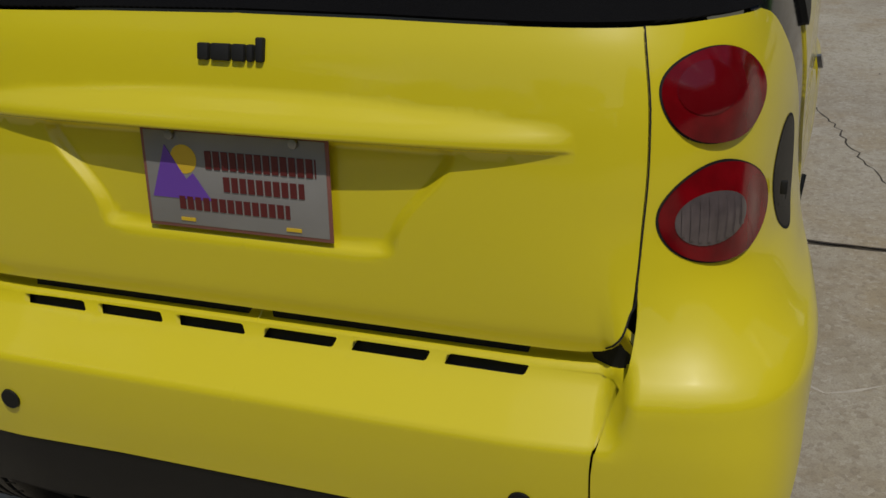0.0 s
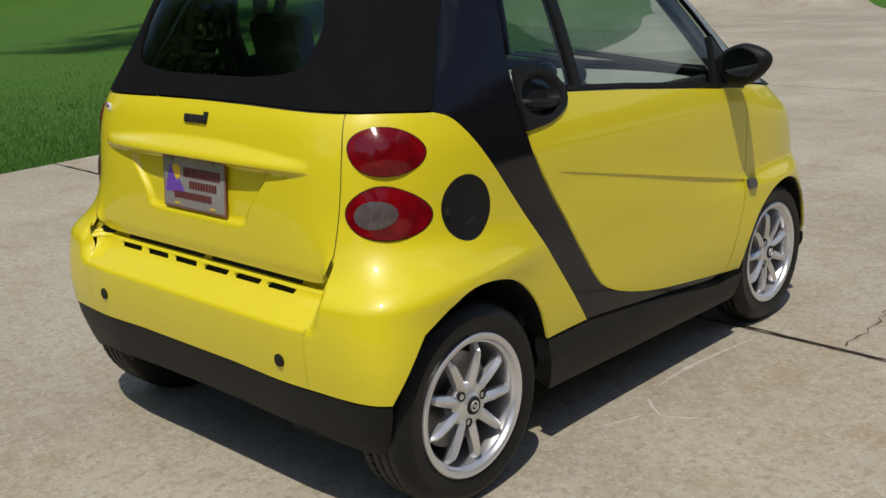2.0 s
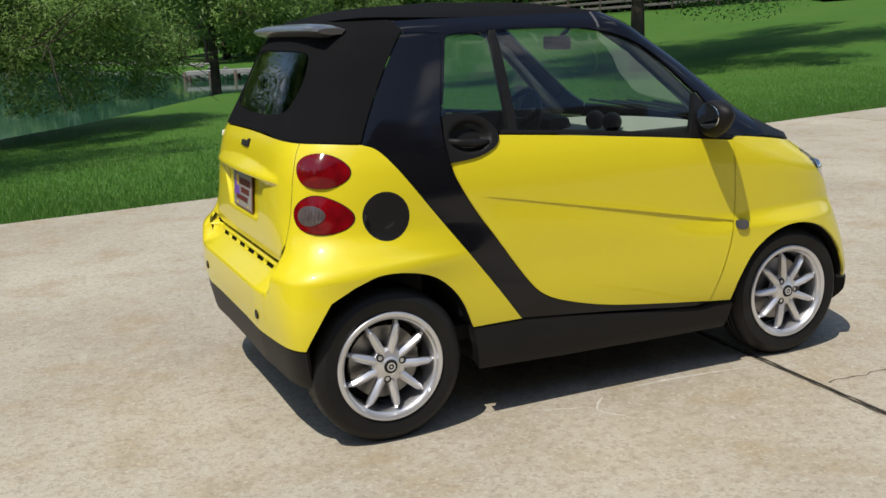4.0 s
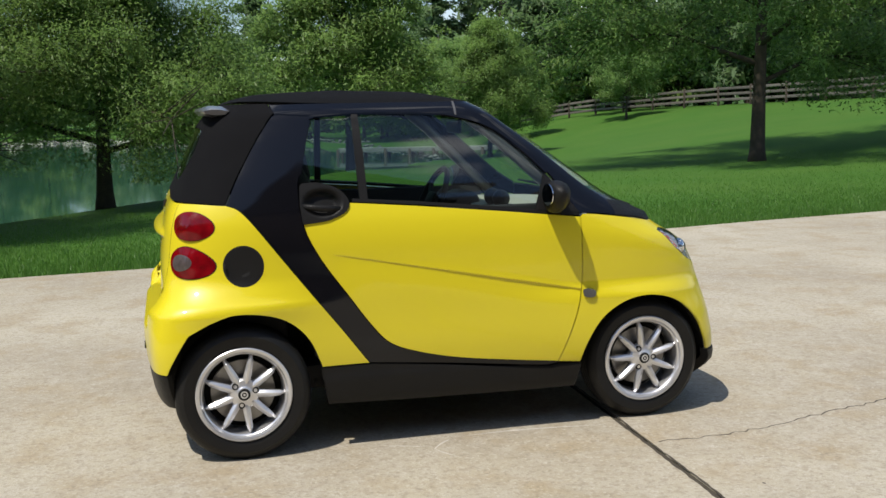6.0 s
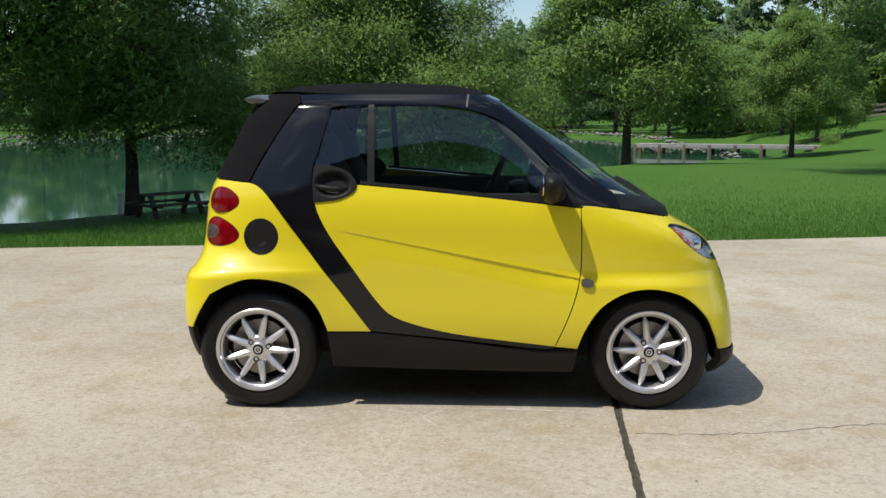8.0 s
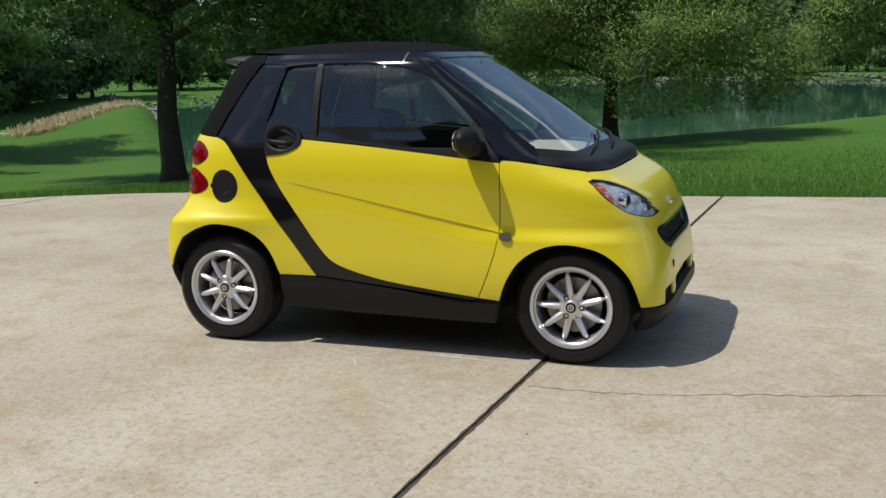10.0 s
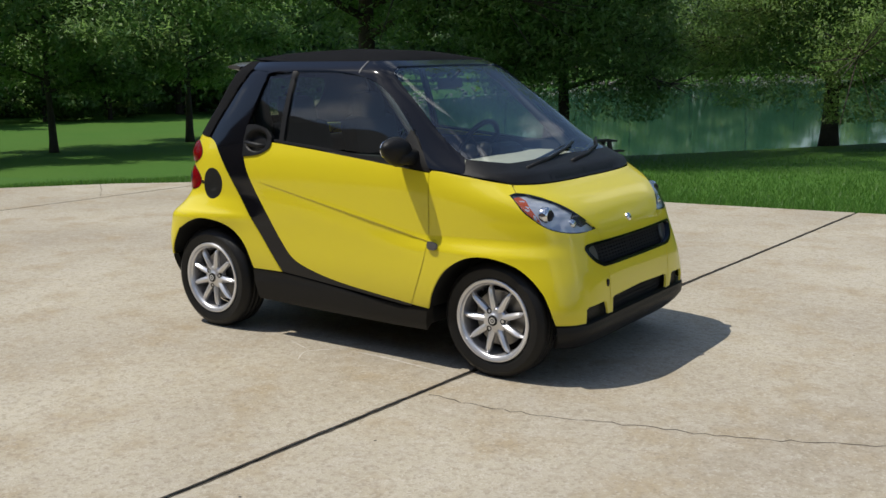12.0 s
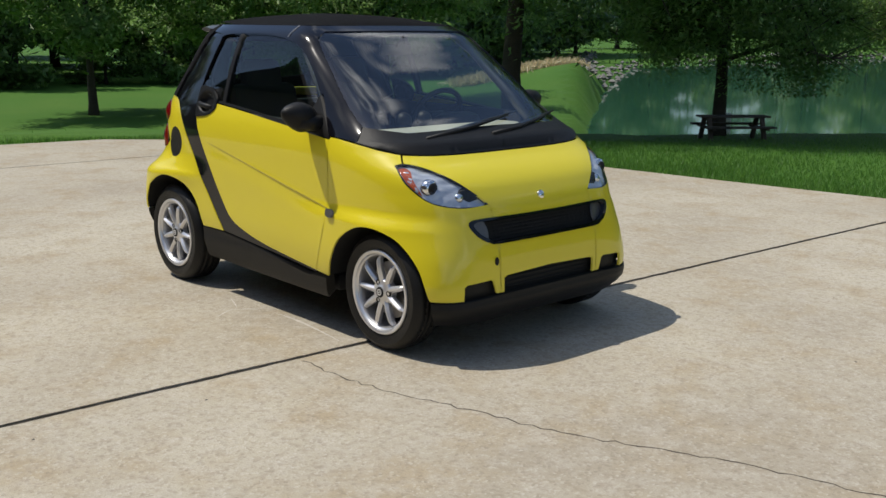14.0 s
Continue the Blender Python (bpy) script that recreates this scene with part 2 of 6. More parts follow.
def box(bm, x0, x1, y0, y1, z0, z1, bevel=0.0, m=None):
    g = bmesh.ops.create_cube(bm, size=1)
    vs = g["verts"]
    bmesh.ops.scale(bm, vec=(x1 - x0, y1 - y0, z1 - z0), verts=vs)
    bmesh.ops.translate(bm, vec=((x0 + x1) / 2, (y0 + y1) / 2, (z0 + z1) / 2), verts=vs)
    if bevel:
        es = list({e for v in vs for e in v.link_edges})
        r = bmesh.ops.bevel(bm, geom=es, offset=bevel, segments=2, affect="EDGES", profile=0.5)
        vs = list({v for f in r["faces"] for v in f.verts} | {v for v in vs if v.is_valid})
    if m is not None:
        bmesh.ops.transform(bm, matrix=m, verts=vs)
    return vs


def lathe(bm, profile, segs=48, m=None):
    """Turns (radius, along) pairs round the local y axis."""
    rings = []
    for r, y in profile:
        rings.append([bm.verts.new((r * math.sin(2 * math.pi * i / segs), y, r * math.cos(2 * math.pi * i / segs))) for i in range(segs)] if r > 1e-6 else [bm.verts.new((0, y, 0))])
    for a, b in zip(rings, rings[1:]):
        for i in range(segs):
            j = (i + 1) % segs
            q = [a[i % len(a)], a[j % len(a)], b[j % len(b)], b[i % len(b)]]
            q = list(dict.fromkeys(q))
            if len(q) > 2:
                bm.faces.new(q)
    vs = [v for ring in rings for v in ring]
    if m is not None:
        bmesh.ops.transform(bm, matrix=m, verts=vs)
    bmesh.ops.recalc_face_normals(bm, faces=bm.faces[:])
    return vs


def tube(bm, pts, radii, segs=8, cap=True):
    """A round bar along points, with a radius at each."""
    pts = [Vector(p) for p in pts]
    radii = [radii] * len(pts) if isinstance(radii, (int, float)) else radii
    side, rings = None, []
    for i, p in enumerate(pts):
        d = (pts[min(i + 1, len(pts) - 1)] - pts[max(i - 1, 0)]).normalized()
        side = d.orthogonal().normalized() if side is None else (side - d * side.dot(d)).normalized()
        up = d.cross(side)
        rings.append([bm.verts.new(p + radii[i] * (math.cos(2 * math.pi * k / segs) * side + math.sin(2 * math.pi * k / segs) * up)) for k in range(segs)])
    for a, b in zip(rings, rings[1:]):
        for k in range(segs):
            bm.faces.new((a[k], a[(k + 1) % segs], b[(k + 1) % segs], b[k]))
    if cap:
        bm.faces.new(rings[0][::-1])
        bm.faces.new(rings[-1])


def find_p(c, z, axis, lo, hi):
    lo, hi = np.full(np.shape(z), lo, float), np.full(np.shape(z), hi, float)
    up = 1 if axis == 0 else -1
    for _ in range(40):
        mid = (lo + hi) / 2
        less = hull(mid, z)[..., axis] * up < np.asarray(c) * up
        lo, hi = np.where(less, mid, lo), np.where(less, hi, mid)
    return (lo + hi) / 2


def flat(tag, pts):
    """(p, z) of points that are given along the side (x, z), over the tail or the nose (y, z), or as (p, z)."""
    c, z = np.array(pts, float).T
    k = tag.lower()
    if k == "s":
        p = find_p(c, z, 0, 0.5, 2.6)
    elif k == "r":
        p = find_p(-np.abs(c), z, 1, 0.0, 1.2)
    else:
        p = c
    return np.stack([p, z], -1)


def rounded(pts, step, closed=False):
    """Points along a smooth curve through the given ones."""
    pts = [np.array(p, float) for p in pts]
    n, out = len(pts), []
    for i in range(n if closed else n - 1):
        a, b = pts[i], pts[(i + 1) % n]
        z, c = (pts[i - 1] if closed or i else 2 * a - b), (pts[(i + 2) % n] if closed or i < n - 2 else 2 * b - a)
        k = max(2, int(np.linalg.norm(b - a) / step))
        for t in np.arange(k) / k:
            out.append(0.5 * (2 * a + (b - z) * t + (2 * z - 5 * a + 4 * b - c) * t * t + (3 * a - z - 3 * b + c) * t**3))
    return out if closed else out + [pts[-1]]


def outline(*runs, step=0.015, closed=False):
    """Runs of (tag, points): a capital tag bends a curve through them, a small one joins them straight."""
    out = []
    for tag, pts in runs:
        if tag.isupper():
            native = rounded(pts, step, closed)
        else:
            native = []
            for a, b in zip(pts, pts[1:]):
                a, b = np.array(a, float), np.array(b, float)
                k = max(1, int(np.linalg.norm(b - a) / step))
                native += [a + (b - a) * t for t in np.arange(k) / k]
            native.append(np.array(pts[-1], float))
        out.append(flat(tag, native))
    q = np.concatenate(out)
    dense = []
    for a, b in zip(q, np.roll(q, -1, 0)):
        k = max(1, int(np.linalg.norm(b - a) / (2 * step)))
        dense += [a + (b - a) * t for t in np.arange(k) / k]
    q = np.array(dense)
    keep = np.linalg.norm(q - np.roll(q, 1, 0), axis=1) > 1e-4
    return q[keep]


def within(q, poly):
    a, b = poly, np.roll(poly, -1, 0)
    x, y = q[:, None, 0], q[:, None, 1]
    cross = ((a[:, 1] > y) != (b[:, 1] > y)) & (x < (b[:, 0] - a[:, 0]) * (y - a[:, 1]) / np.where(b[:, 1] == a[:, 1], 1e-12, b[:, 1] - a[:, 1]) + a[:, 0])
    return cross.sum(1) % 2 == 1


def shrunk(poly, gap):
    area = np.sum(poly[:, 0] * np.roll(poly[:, 1], -1) - np.roll(poly[:, 0], -1) * poly[:, 1])
    d = np.roll(poly, -1, 0) - np.roll(poly, 1, 0)
    n = np.stack([-d[:, 1], d[:, 0]], -1) * np.sign(area)
    n /= np.linalg.norm(n, axis=1, keepdims=True) + 1e-9
    mid = (poly[:, 0] < 1e-3) | (poly[:, 0] > math.pi - 1e-3)
    n[mid, 0] = 0
    return poly + gap * n


def sheet(poly, holes=(), lines=(), grid=0.03, off=0.0, thick=0.012, gap=0.0, bulge=None):
    """Vertices, faces and normals of a panel of the right half that follows the car's surface."""
    from mathutils.geometry import delaunay_2d_cdt

    if gap:
        poly = shrunk(poly, gap)
    verts, edges = [], []
    for loop in (poly, *holes):
        k = len(verts)
        verts += list(loop)
        edges += [(k + i, k + (i + 1) % len(loop)) for i in range(len(loop))]
    for line in lines:
        inside = [q for q in line if within(np.array([q]), poly)[0]]
        k = len(verts)
        verts += inside
        edges += [(k + i, k + i + 1) for i in range(len(inside) - 1)]
    lo, hi = poly.min(0), poly.max(0)
    gp, gz = np.meshgrid(np.arange(lo[0] + grid / 2, hi[0], grid), np.arange(lo[1] + grid / 2, hi[1], grid))
    inner = np.stack([gp.ravel(), gz.ravel()], -1)
    if len(inner):
        inner = inner[within(inner, poly)]
    for loop in holes:
        if len(inner):
            inner = inner[~within(inner, loop)]
    if len(inner):
        rim = np.array(verts)
        far = np.array([np.min(np.sum((rim - q) ** 2, 1)) for q in inner])
        inner = inner[far > (0.45 * grid) ** 2]
        verts += list(inner)
    got = delaunay_2d_cdt([Vector(v) for v in verts], edges, [], 0, 1e-6)
    q = np.array([(v.x, v.y) for v in got[0]])
    tri = np.array([f for f in got[2] if len(f) == 3])
    cen = q[tri].mean(1)
    ok = within(cen, poly)
    for loop in holes:
        ok &= ~within(cen, loop)
    tri = tri[ok]
    a, b, c = q[tri[:, 0]], q[tri[:, 1]], q[tri[:, 2]]
    turn = (b[:, 0] - a[:, 0]) * (c[:, 1] - a[:, 1]) - (b[:, 1] - a[:, 1]) * (c[:, 0] - a[:, 0])
    tri[turn < 0] = tri[turn < 0][:, ::-1]
    tri = tri[np.abs(turn) > 1e-12]

    def at(p, z):
        d = np.full(p.shape, off)
        if bulge is not None:
            d = d + bulge(hull(p, z))
        return skin(p, z, d if np.any(d) else np.full(p.shape, 1e-9))

    e = 1.5e-3
    p, z = q[:, 0], q[:, 1]
    pos = at(p, z)
    nor = np.cross(at(p + e, z) - at(p - e, z), at(p, z + e) - at(p, z - e))
    nor /= np.linalg.norm(nor, axis=1, keepdims=True) + 1e-12
    faces = [tuple(t) for t in tri.tolist()]
    if thick:
        count = {}
        for t in tri.tolist():
            for i in range(3):
                count[(t[i], t[(i + 1) % 3])] = 1
        edge = [(i, j) for i, j in count if (j, i) not in count]
        centre = (p < 2e-3) | (p > math.pi - 2e-3)
        edge = [(i, j) for i, j in edge if not (centre[i] and centre[j])]
        low = {}
        extra, extra_n = [], []
        for i in {v for ij in edge for v in ij}:
            low[i] = len(pos) + len(extra)
            extra.append(pos[i] - thick * nor[i])
            extra_n.append(nor[i])
        if extra:
            pos, nor = np.concatenate([pos, extra]), np.concatenate([nor, extra_n])
        faces += [(j, i, low[i], low[j]) for i, j in edge]
    return pos, faces, nor


def panel(name, mat, parent, poly, label="", both=False, left=False, **k):
    v, f, n = sheet(poly, **k)
    flip = np.array([1, -1, 1])
    if both:
        c = len(v)
        v, n = np.concatenate([v, v * flip]), np.concatenate([n, n * flip])
        f = f + [tuple(c + i for i in reversed(q)) for q in f]
        mid = np.abs(v[:, 1]) < 2e-3
        n[mid, 1] = 0
        v[mid, 1] = 0
    elif left:
        v, n, f = v * flip, n * flip, [tuple(reversed(q)) for q in f]
    return finish(name, v, f, mat, parent, label, n)


def pair(name, mat, parent, poly, label="", **k):
    return [panel(name, mat, parent, poly, label, left=s, **k) for s in (False, True)]


# ---- ground, pond, pavement ----
def smooth(a, b, v):
    t = min(1.0, max(0.0, (v - a) / (b - a)))
    return t * t * (3 - 2 * t)


def pond(x, y):
    """Below 0 inside the pond."""
    u = x + 14
    if u < 0:
        u /= 0.40 + 0.60 * smooth(20, 66, y)
    else:
        u /= 0.9 + 0.28 * smooth(48, 60, y) * smooth(88, 76, y)
    e = (u / 30) ** 2 + ((y - 72) / 58) ** 2 - 1
    return max(e, (4.6 - 0.83 * (y + 3.7) - x) / 12)


TURN = -0.0458
SHIFT = (0.823 - 0.8 * math.cos(TURN), -0.8 * math.sin(TURN))
FAR_EDGE = [(-9.3, -20.0), (-9.25, -4.0), (-9.15, -0.7), (-8.93, 0.59), (-8.44, 1.5), (-7.98, 2.19), (-7.39, 2.94), (-6.49, 3.77), (-5.9, 4.15), (-5.05, 4.5), (-4.35, 4.67), (-2.62, 5.0), (-0.99, 5.24), (2.23, 5.87), (5.72, 6.81), (9.22, 7.58), (11.16, 7.95), (13.4, 9.02), (15.39, 10.14), (17.48, 11.46), (19.86, 13.09), (21.46, 14.0), (22.26, 13.81), (24.0, 8.6), (26.0, 6.0), (60.0, 6.0)]


def slab_edge(x):
    """The far edge of the drive, in the drive's own turned plan."""
    return float(np.interp(x, [p[0] for p in FAR_EDGE], [p[1] for p in FAR_EDGE]))


def drive_plan(x, y):
    """A place in the drive's own plan."""
    dx, dy = x - SHIFT[0], y - SHIFT[1]
    return dx * math.cos(TURN) + dy * math.sin(TURN), -dx * math.sin(TURN) + dy * math.cos(TURN)


def off_slab(x, y):
    u, v = drive_plan(x, y)
    if u < -9.3:
        return max(-9.3 - u, v - 1.0)
    return v - slab_edge(u)


def lawn(x, y):
    z = 2.4 * smooth(10, 42, x) * (1 - 0.95 * smooth(36, 56, y) * smooth(33, 20, x)) - 0.85 * smooth(3, -18, x) - 0.12 * smooth(8, 18, y) * smooth(8, 0, x)
    z += 1.5 * math.exp(-(((x + 21.5) / 6) ** 2 + ((y - 32) / 8) ** 2))
    z *= smooth(0.2, 7, off_slab(x, y))
    z += 0.05 * noise.noise((x * 0.15, y * 0.15, 0)) * smooth(1, 8, off_slab(x, y))
    z -= 0.7 * smooth(26, 44, y) * smooth(27, 14, x) * smooth(-2, 6, x)
    z -= 0.012 * min(90.0, max(0.0, off_slab(x, y)))
    e = pond(x, y)
    z = max(z, -1.25)
    z += (-2.6 - z) * smooth(0.05, -0.12, e)
    return z + 4.0 * smooth(140, 400, math.hypot(x, y - 40))


def spread(lo, hi, step, far):
    core = list(np.arange(lo, hi + step, step))
    out, d = [], step
    x = hi
    while x < far:
        d *= 1.35
        x += d
        out.append(x)
    left, d, x = [], step, lo
    while x > -far:
        d *= 1.35
        x -= d
        left.append(x)
    return left[::-1] + core + out


def grass_shader():
    m = shader("lawn_grass", (0.062, 0.160, 0.022), 0.85, vary=0.65, scale=0.35, tint=(0.095, 0.182, 0.030), fine=0.5, fine_scale=26.0, bump=0.9, bump_scale=34.0, spec=0.15)
    return m


LAWN = grass_shader()
BLADE = leafy("grass_blades", (0.068, 0.168, 0.022), (0.105, 0.208, 0.036), 0.35)
WATER = shader("pond_water", (0.026, 0.092, 0.052), 0.05, vary=0.4, scale=0.05, tint=(0.036, 0.096, 0.056), bump=0.02, bump_scale=1.2, spec=0.21)
gx, gy = spread(-34, 30, 0.8, 2200), spread(4, 44, 0.8, 2200)


ROAD = rounded([np.array(p) for p in ((19.5, 6.5), (23.5, 10.4), (27.5, 13.9), (32.0, 18.8), (36.0, 25.5), (38.5, 34.5))], 0.5)


def ground_level(x, y):
    return lawn(x, y) - 0.03 if off_slab(x, y) > -0.05 else -0.06


def sunk(x, y):
    """The lawn dips below the road that lies on it."""
    if x < 17 or y < 4 or x > 42 or y > 38:
        return 0.0
    return 0.25 * smooth(3.0, 2.0, min(math.hypot(x - p[0], y - p[1]) for p in ROAD))


verts = [(x, y, ground_level(x, y) - sunk(x, y)) for y in gy for x in gx]
w = len(gx)
ground = finish("ground", verts, [(j * w + i, j * w + i + 1, (j + 1) * w + i + 1, (j + 1) * w + i) for j in range(len(gy) - 1) for i in range(w - 1)], LAWN)
tagged(ground, "mown green lawn sloping to a pond", "ground", kind="structure")
ring = [(-14 + 62 * math.cos(a), 72 + 68 * math.sin(a), -1.6) for a in np.linspace(0, 2 * math.pi, 64, endpoint=False)]
water = finish("water", ring, [tuple(range(64))], WATER)
tagged(water, "still green pond water", "water", kind="structure")


# ---- the car ----
car = thing("car", "bright yellow two-seat city convertible, black canvas roof, parked on concrete", "car")

PI = math.pi
DOOR_REAR = [(-0.657, 0.994), (-0.635, 0.928), (-0.576, 0.821), (-0.48, 0.685), (-0.382, 0.548), (-0.30, 0.462), (-0.18, 0.413), (0.003, 0.371), (0.239, 0.340), (0.484, 0.314)]
DOOR_FRONT = [(0.484, 0.314), (0.535, 0.434), (0.579, 0.566), (0.600, 0.698), (0.600, 0.857), (0.596, 0.974)]
QUARTER = [(-0.972, 1.082), (-0.922, 1.062), (-0.862, 0.998), (-0.754, 0.855), (-0.634, 0.698), (-0.513, 0.542), (-0.392, 0.379)]
ARCH_REAR = [(-0.598, 0.379), (-0.640, 0.482), (-0.693, 0.551), (-0.768, 0.602), (-0.869, 0.630), (-0.972, 0.634), (-1.065, 0.605)]
ARCH_CORNER = flat("s", [(-1.150, 0.561), (-1.205, 0.475), (-1.245, 0.397)]).tolist()
CORNER = ARCH_CORNER[-1][0]
SILL_TOP = [(-0.392, 0.379), (-0.20, 0.362), (0.08, 0.335), (0.40, 0.297), (0.484, 0.300), (0.59, 0.305)]
ARCH_FRONT = [(0.590, 0.305), (0.627, 0.403), (0.697, 0.507), (0.806, 0.576), (0.927, 0.596), (1.055, 0.571), (1.138, 0.522), (1.205, 0.450), (1.242, 0.375), (1.264, 0.302)]
LAMP_LOW = [(2.362, 0.886), (2.345, 0.83), (2.36, 0.785), (2.42, 0.731), (2.54, 0.707), (2.702, 0.712)]
LAMP_HIGH = [(2.702, 0.712), (2.62, 0.780), (2.536, 0.845), (2.456, 0.884), (2.40, 0.895), (2.362, 0.886)]
SLANT = lambda x: 0.856 - (x + 0.502) * 0.1939


def crease(q):
    x, z = q[..., 0], q[..., 2]
    d = SLANT(x) - z
    deep = 0.0026 * ramp(-0.56, -0.46, x) + 0.0014 * ramp(-0.4, 0.3, x)
    return np.where(d > 0, -deep * (1 - ramp(0.0, 0.10, d)) * ramp(0.0, 0.0035, d), 0.0) + 0.002 * np.where(d <= 0, 1 - ramp(0.0, 0.03, -d), 0) * ramp(-0.5, 0.3, x)


def on_line(d):
    x = np.arange(-0.52, 0.6, 0.015)
    return flat("s", np.stack([x, SLANT(x) - d], -1))


# inner shell, floor and wheel housings
shell = outline(("p", [(0.0, 0.30), (0.70, 0.30)]), ("P", [(0.70, 0.30), (0.78, 0.50), (0.83, 0.62)]), ("S", [(-1.02, 0.655), (-0.93, 0.665), (-0.75, 0.64), (-0.64, 0.55), (-0.57, 0.38)]), ("s", [(-0.57, 0.38), (-0.56, 0.24), (0.56, 0.24)]), ("S", [(0.56, 0.30), (0.60, 0.42), (0.68, 0.53), (0.80, 0.605), (0.93, 0.625), (1.06, 0.60), (1.16, 0.53)]), ("p", [(2.42, 0.20), (PI, 0.20), (PI, 0.90), (2.40, 0.90), (1.9, 0.95), (0.9, 1.03), (0.4, 1.06), (0.0, 1.06)]))
panel("inner_shell", DARK, car, shell, both=True, off=-0.045, thick=0, grid=0.05)
bm = bmesh.new()
box(bm, -1.18, 1.22, -0.45, 0.45, 0.20, 0.30, 0.03)
box(bm, -0.56, 0.56, -0.66, 0.66, 0.20, 0.30, 0.03)
part("underbody", bm, DARK, car)
# unseen solid blocks, added to stop sun leaking through the body
bm = bmesh.new()
box(bm, 0.62, 1.26, -0.50, 0.50, 0.25, 0.80, 0.06)
part("front_bay", bm, DARK, car)
bm = bmesh.new()
box(bm, -1.20, -0.72, -0.50, 0.50, 0.25, 0.92, 0.06)
part("engine_bay", bm, DARK, car)
for x, r in ((-0.9335, 0.345), (0.9335, 0.335)):
    for s in (-1, 1):
        bm = bmesh.new()
        lathe(bm, [(r - 0.012, 0.57), (r, 0.40), (0.0, 0.40)], 40, Matrix.Translation((x, 0, 0.30)) @ Matrix.Diagonal((1, s, 1, 1)))
        bmesh.ops.delete(bm, geom=[f for f in bm.faces if f.calc_center_median().z < 0.27], context="FACES")
        part("wheel_housing", bm, DARK, car)

# arch liners
def liner(pts_a, pts_b):
    q = flat("s", rounded(pts_a, 0.02))
    if pts_b:
        q = np.concatenate([q, np.array(rounded(pts_b, 0.02))])
    v = skin(q[:, 0], q[:, 1], np.full(len(q), -0.008))
    c = np.array([np.sign(v[:, 0].mean()) * 0.9335, 0, 0.30])
    deep = v + np.array([0, 0.22, 0])
    mid = v + np.array([0, 0.05, 0])
    mid[:, [0, 2]] += 0.02 * (mid - c)[:, [0, 2]]
    for s in (1, -1):
        w = np.concatenate([v, mid, deep]) * np.array([1, s, 1])
        n = len(v)
        finish("arch_liner", w, [(k * n + i, k * n + i + 1, (k + 1) * n + i + 1, (k + 1) * n + i) for k in range(2) for i in range(n - 1)], DARK, car)


liner(ARCH_REAR, ARCH_CORNER)
liner(ARCH_FRONT, [])

# painted panels
door = outline(("S", DOOR_REAR), ("S", DOOR_FRONT), ("s", [(0.596, 0.974), (0.238, 1.014), (-0.152, 1.053), (-0.40, 1.074)]), ("S", [(-0.453, 1.078), (-0.475, 1.045), (-0.545, 1.010), (-0.657, 0.994)]))
pair("door", PAINT, car, door, "yellow door skin with a slanting pressed crease", lines=[on_line(d) for d in (-0.03, -0.012, -0.003, 0.0, 0.0015, 0.003, 0.0048, 0.009, 0.018, 0.03, 0.05)], bulge=crease, gap=0.0022, grid=0.028)
quarter = outline(("P", [(0.606, 0.404), (0.606, 0.528), (0.611, 0.571), (0.622, 0.633), (0.645, 0.70), (0.661, 0.759), (0.671, 0.861), (0.677, 0.979), (0.682, 1.091)]), ("P", [(0.682, 1.091), (0.779, 1.089), (0.86, 1.082)]), ("S", QUARTER), ("s", [(-0.392, 0.379), (-0.598, 0.379)]), ("S", ARCH_REAR), ("P", ARCH_CORNER), ("p", [(CORNER, 0.397), (0.606, 0.404)]))
pair("rear_quarter_panel", PAINT, car, quarter, "yellow rear wing", gap=0.0011, grid=0.016)


def gate_form(q):
    y, z = np.abs(q[..., 1]), q[..., 2]
    reach = np.clip(1 - (y / 0.485) ** 2, 0, 1)
    bar = 0.036 * reach**0.7 * np.where(z > 0.946, 1 - ramp(0.952, 1.006 - 0.03 * (1 - reach), z), ramp(0.938, 0.946, z))
    half = 0.250 + 0.085 * ramp(0.80, 0.94, z)
    inside = -0.014 * np.log(np.exp(np.clip(-(half - y) / 0.014, -40, 40)) + np.exp(np.clip(-(z - 0.772) / 0.014, -40, 40)))
    dish = -0.015 * ramp(0.0, 0.022, inside) * (1 - ramp(0.930, 0.940, z))
    return bar * (reach > 0) + dish


def recess_line(inset):
    z = np.linspace(0.772 + inset, 0.936, 60)
    return flat("r", np.stack([0.250 + 0.085 * ramp(0.80, 0.94, z) - inset, z], -1))


gate = outline(("p", [(0.0, 0.6640), (0.30, 0.6640), (0.56, 0.6630)]), ("P", [(0.56, 0.6630), (0.604, 0.668), (0.632, 0.700), (0.659, 0.759), (0.6695, 0.861), (0.6755, 0.979), (0.6805, 1.091)]), ("p", [(0.6805, 1.091), (0.3, 1.098), (0.0, 1.10), (0.0, 0.6640)]))
rows = [np.stack([np.linspace(0.004, 0.62, 90), np.full(90, z)], -1) for z in (0.938, 0.942, 0.946, 0.949, 0.952, 0.958, 0.966, 0.975, 0.985, 0.996, 1.006, 1.012)]
hatch = panel("tailgate", PAINT, car, gate, "yellow tailgate with a bar-shaped grip over the plate recess", both=True, bulge=gate_form, lines=rows + [recess_line(o) for o in (-0.008, 0.0, 0.006, 0.012, 0.018, 0.025)], gap=0.0015, grid=0.0095)
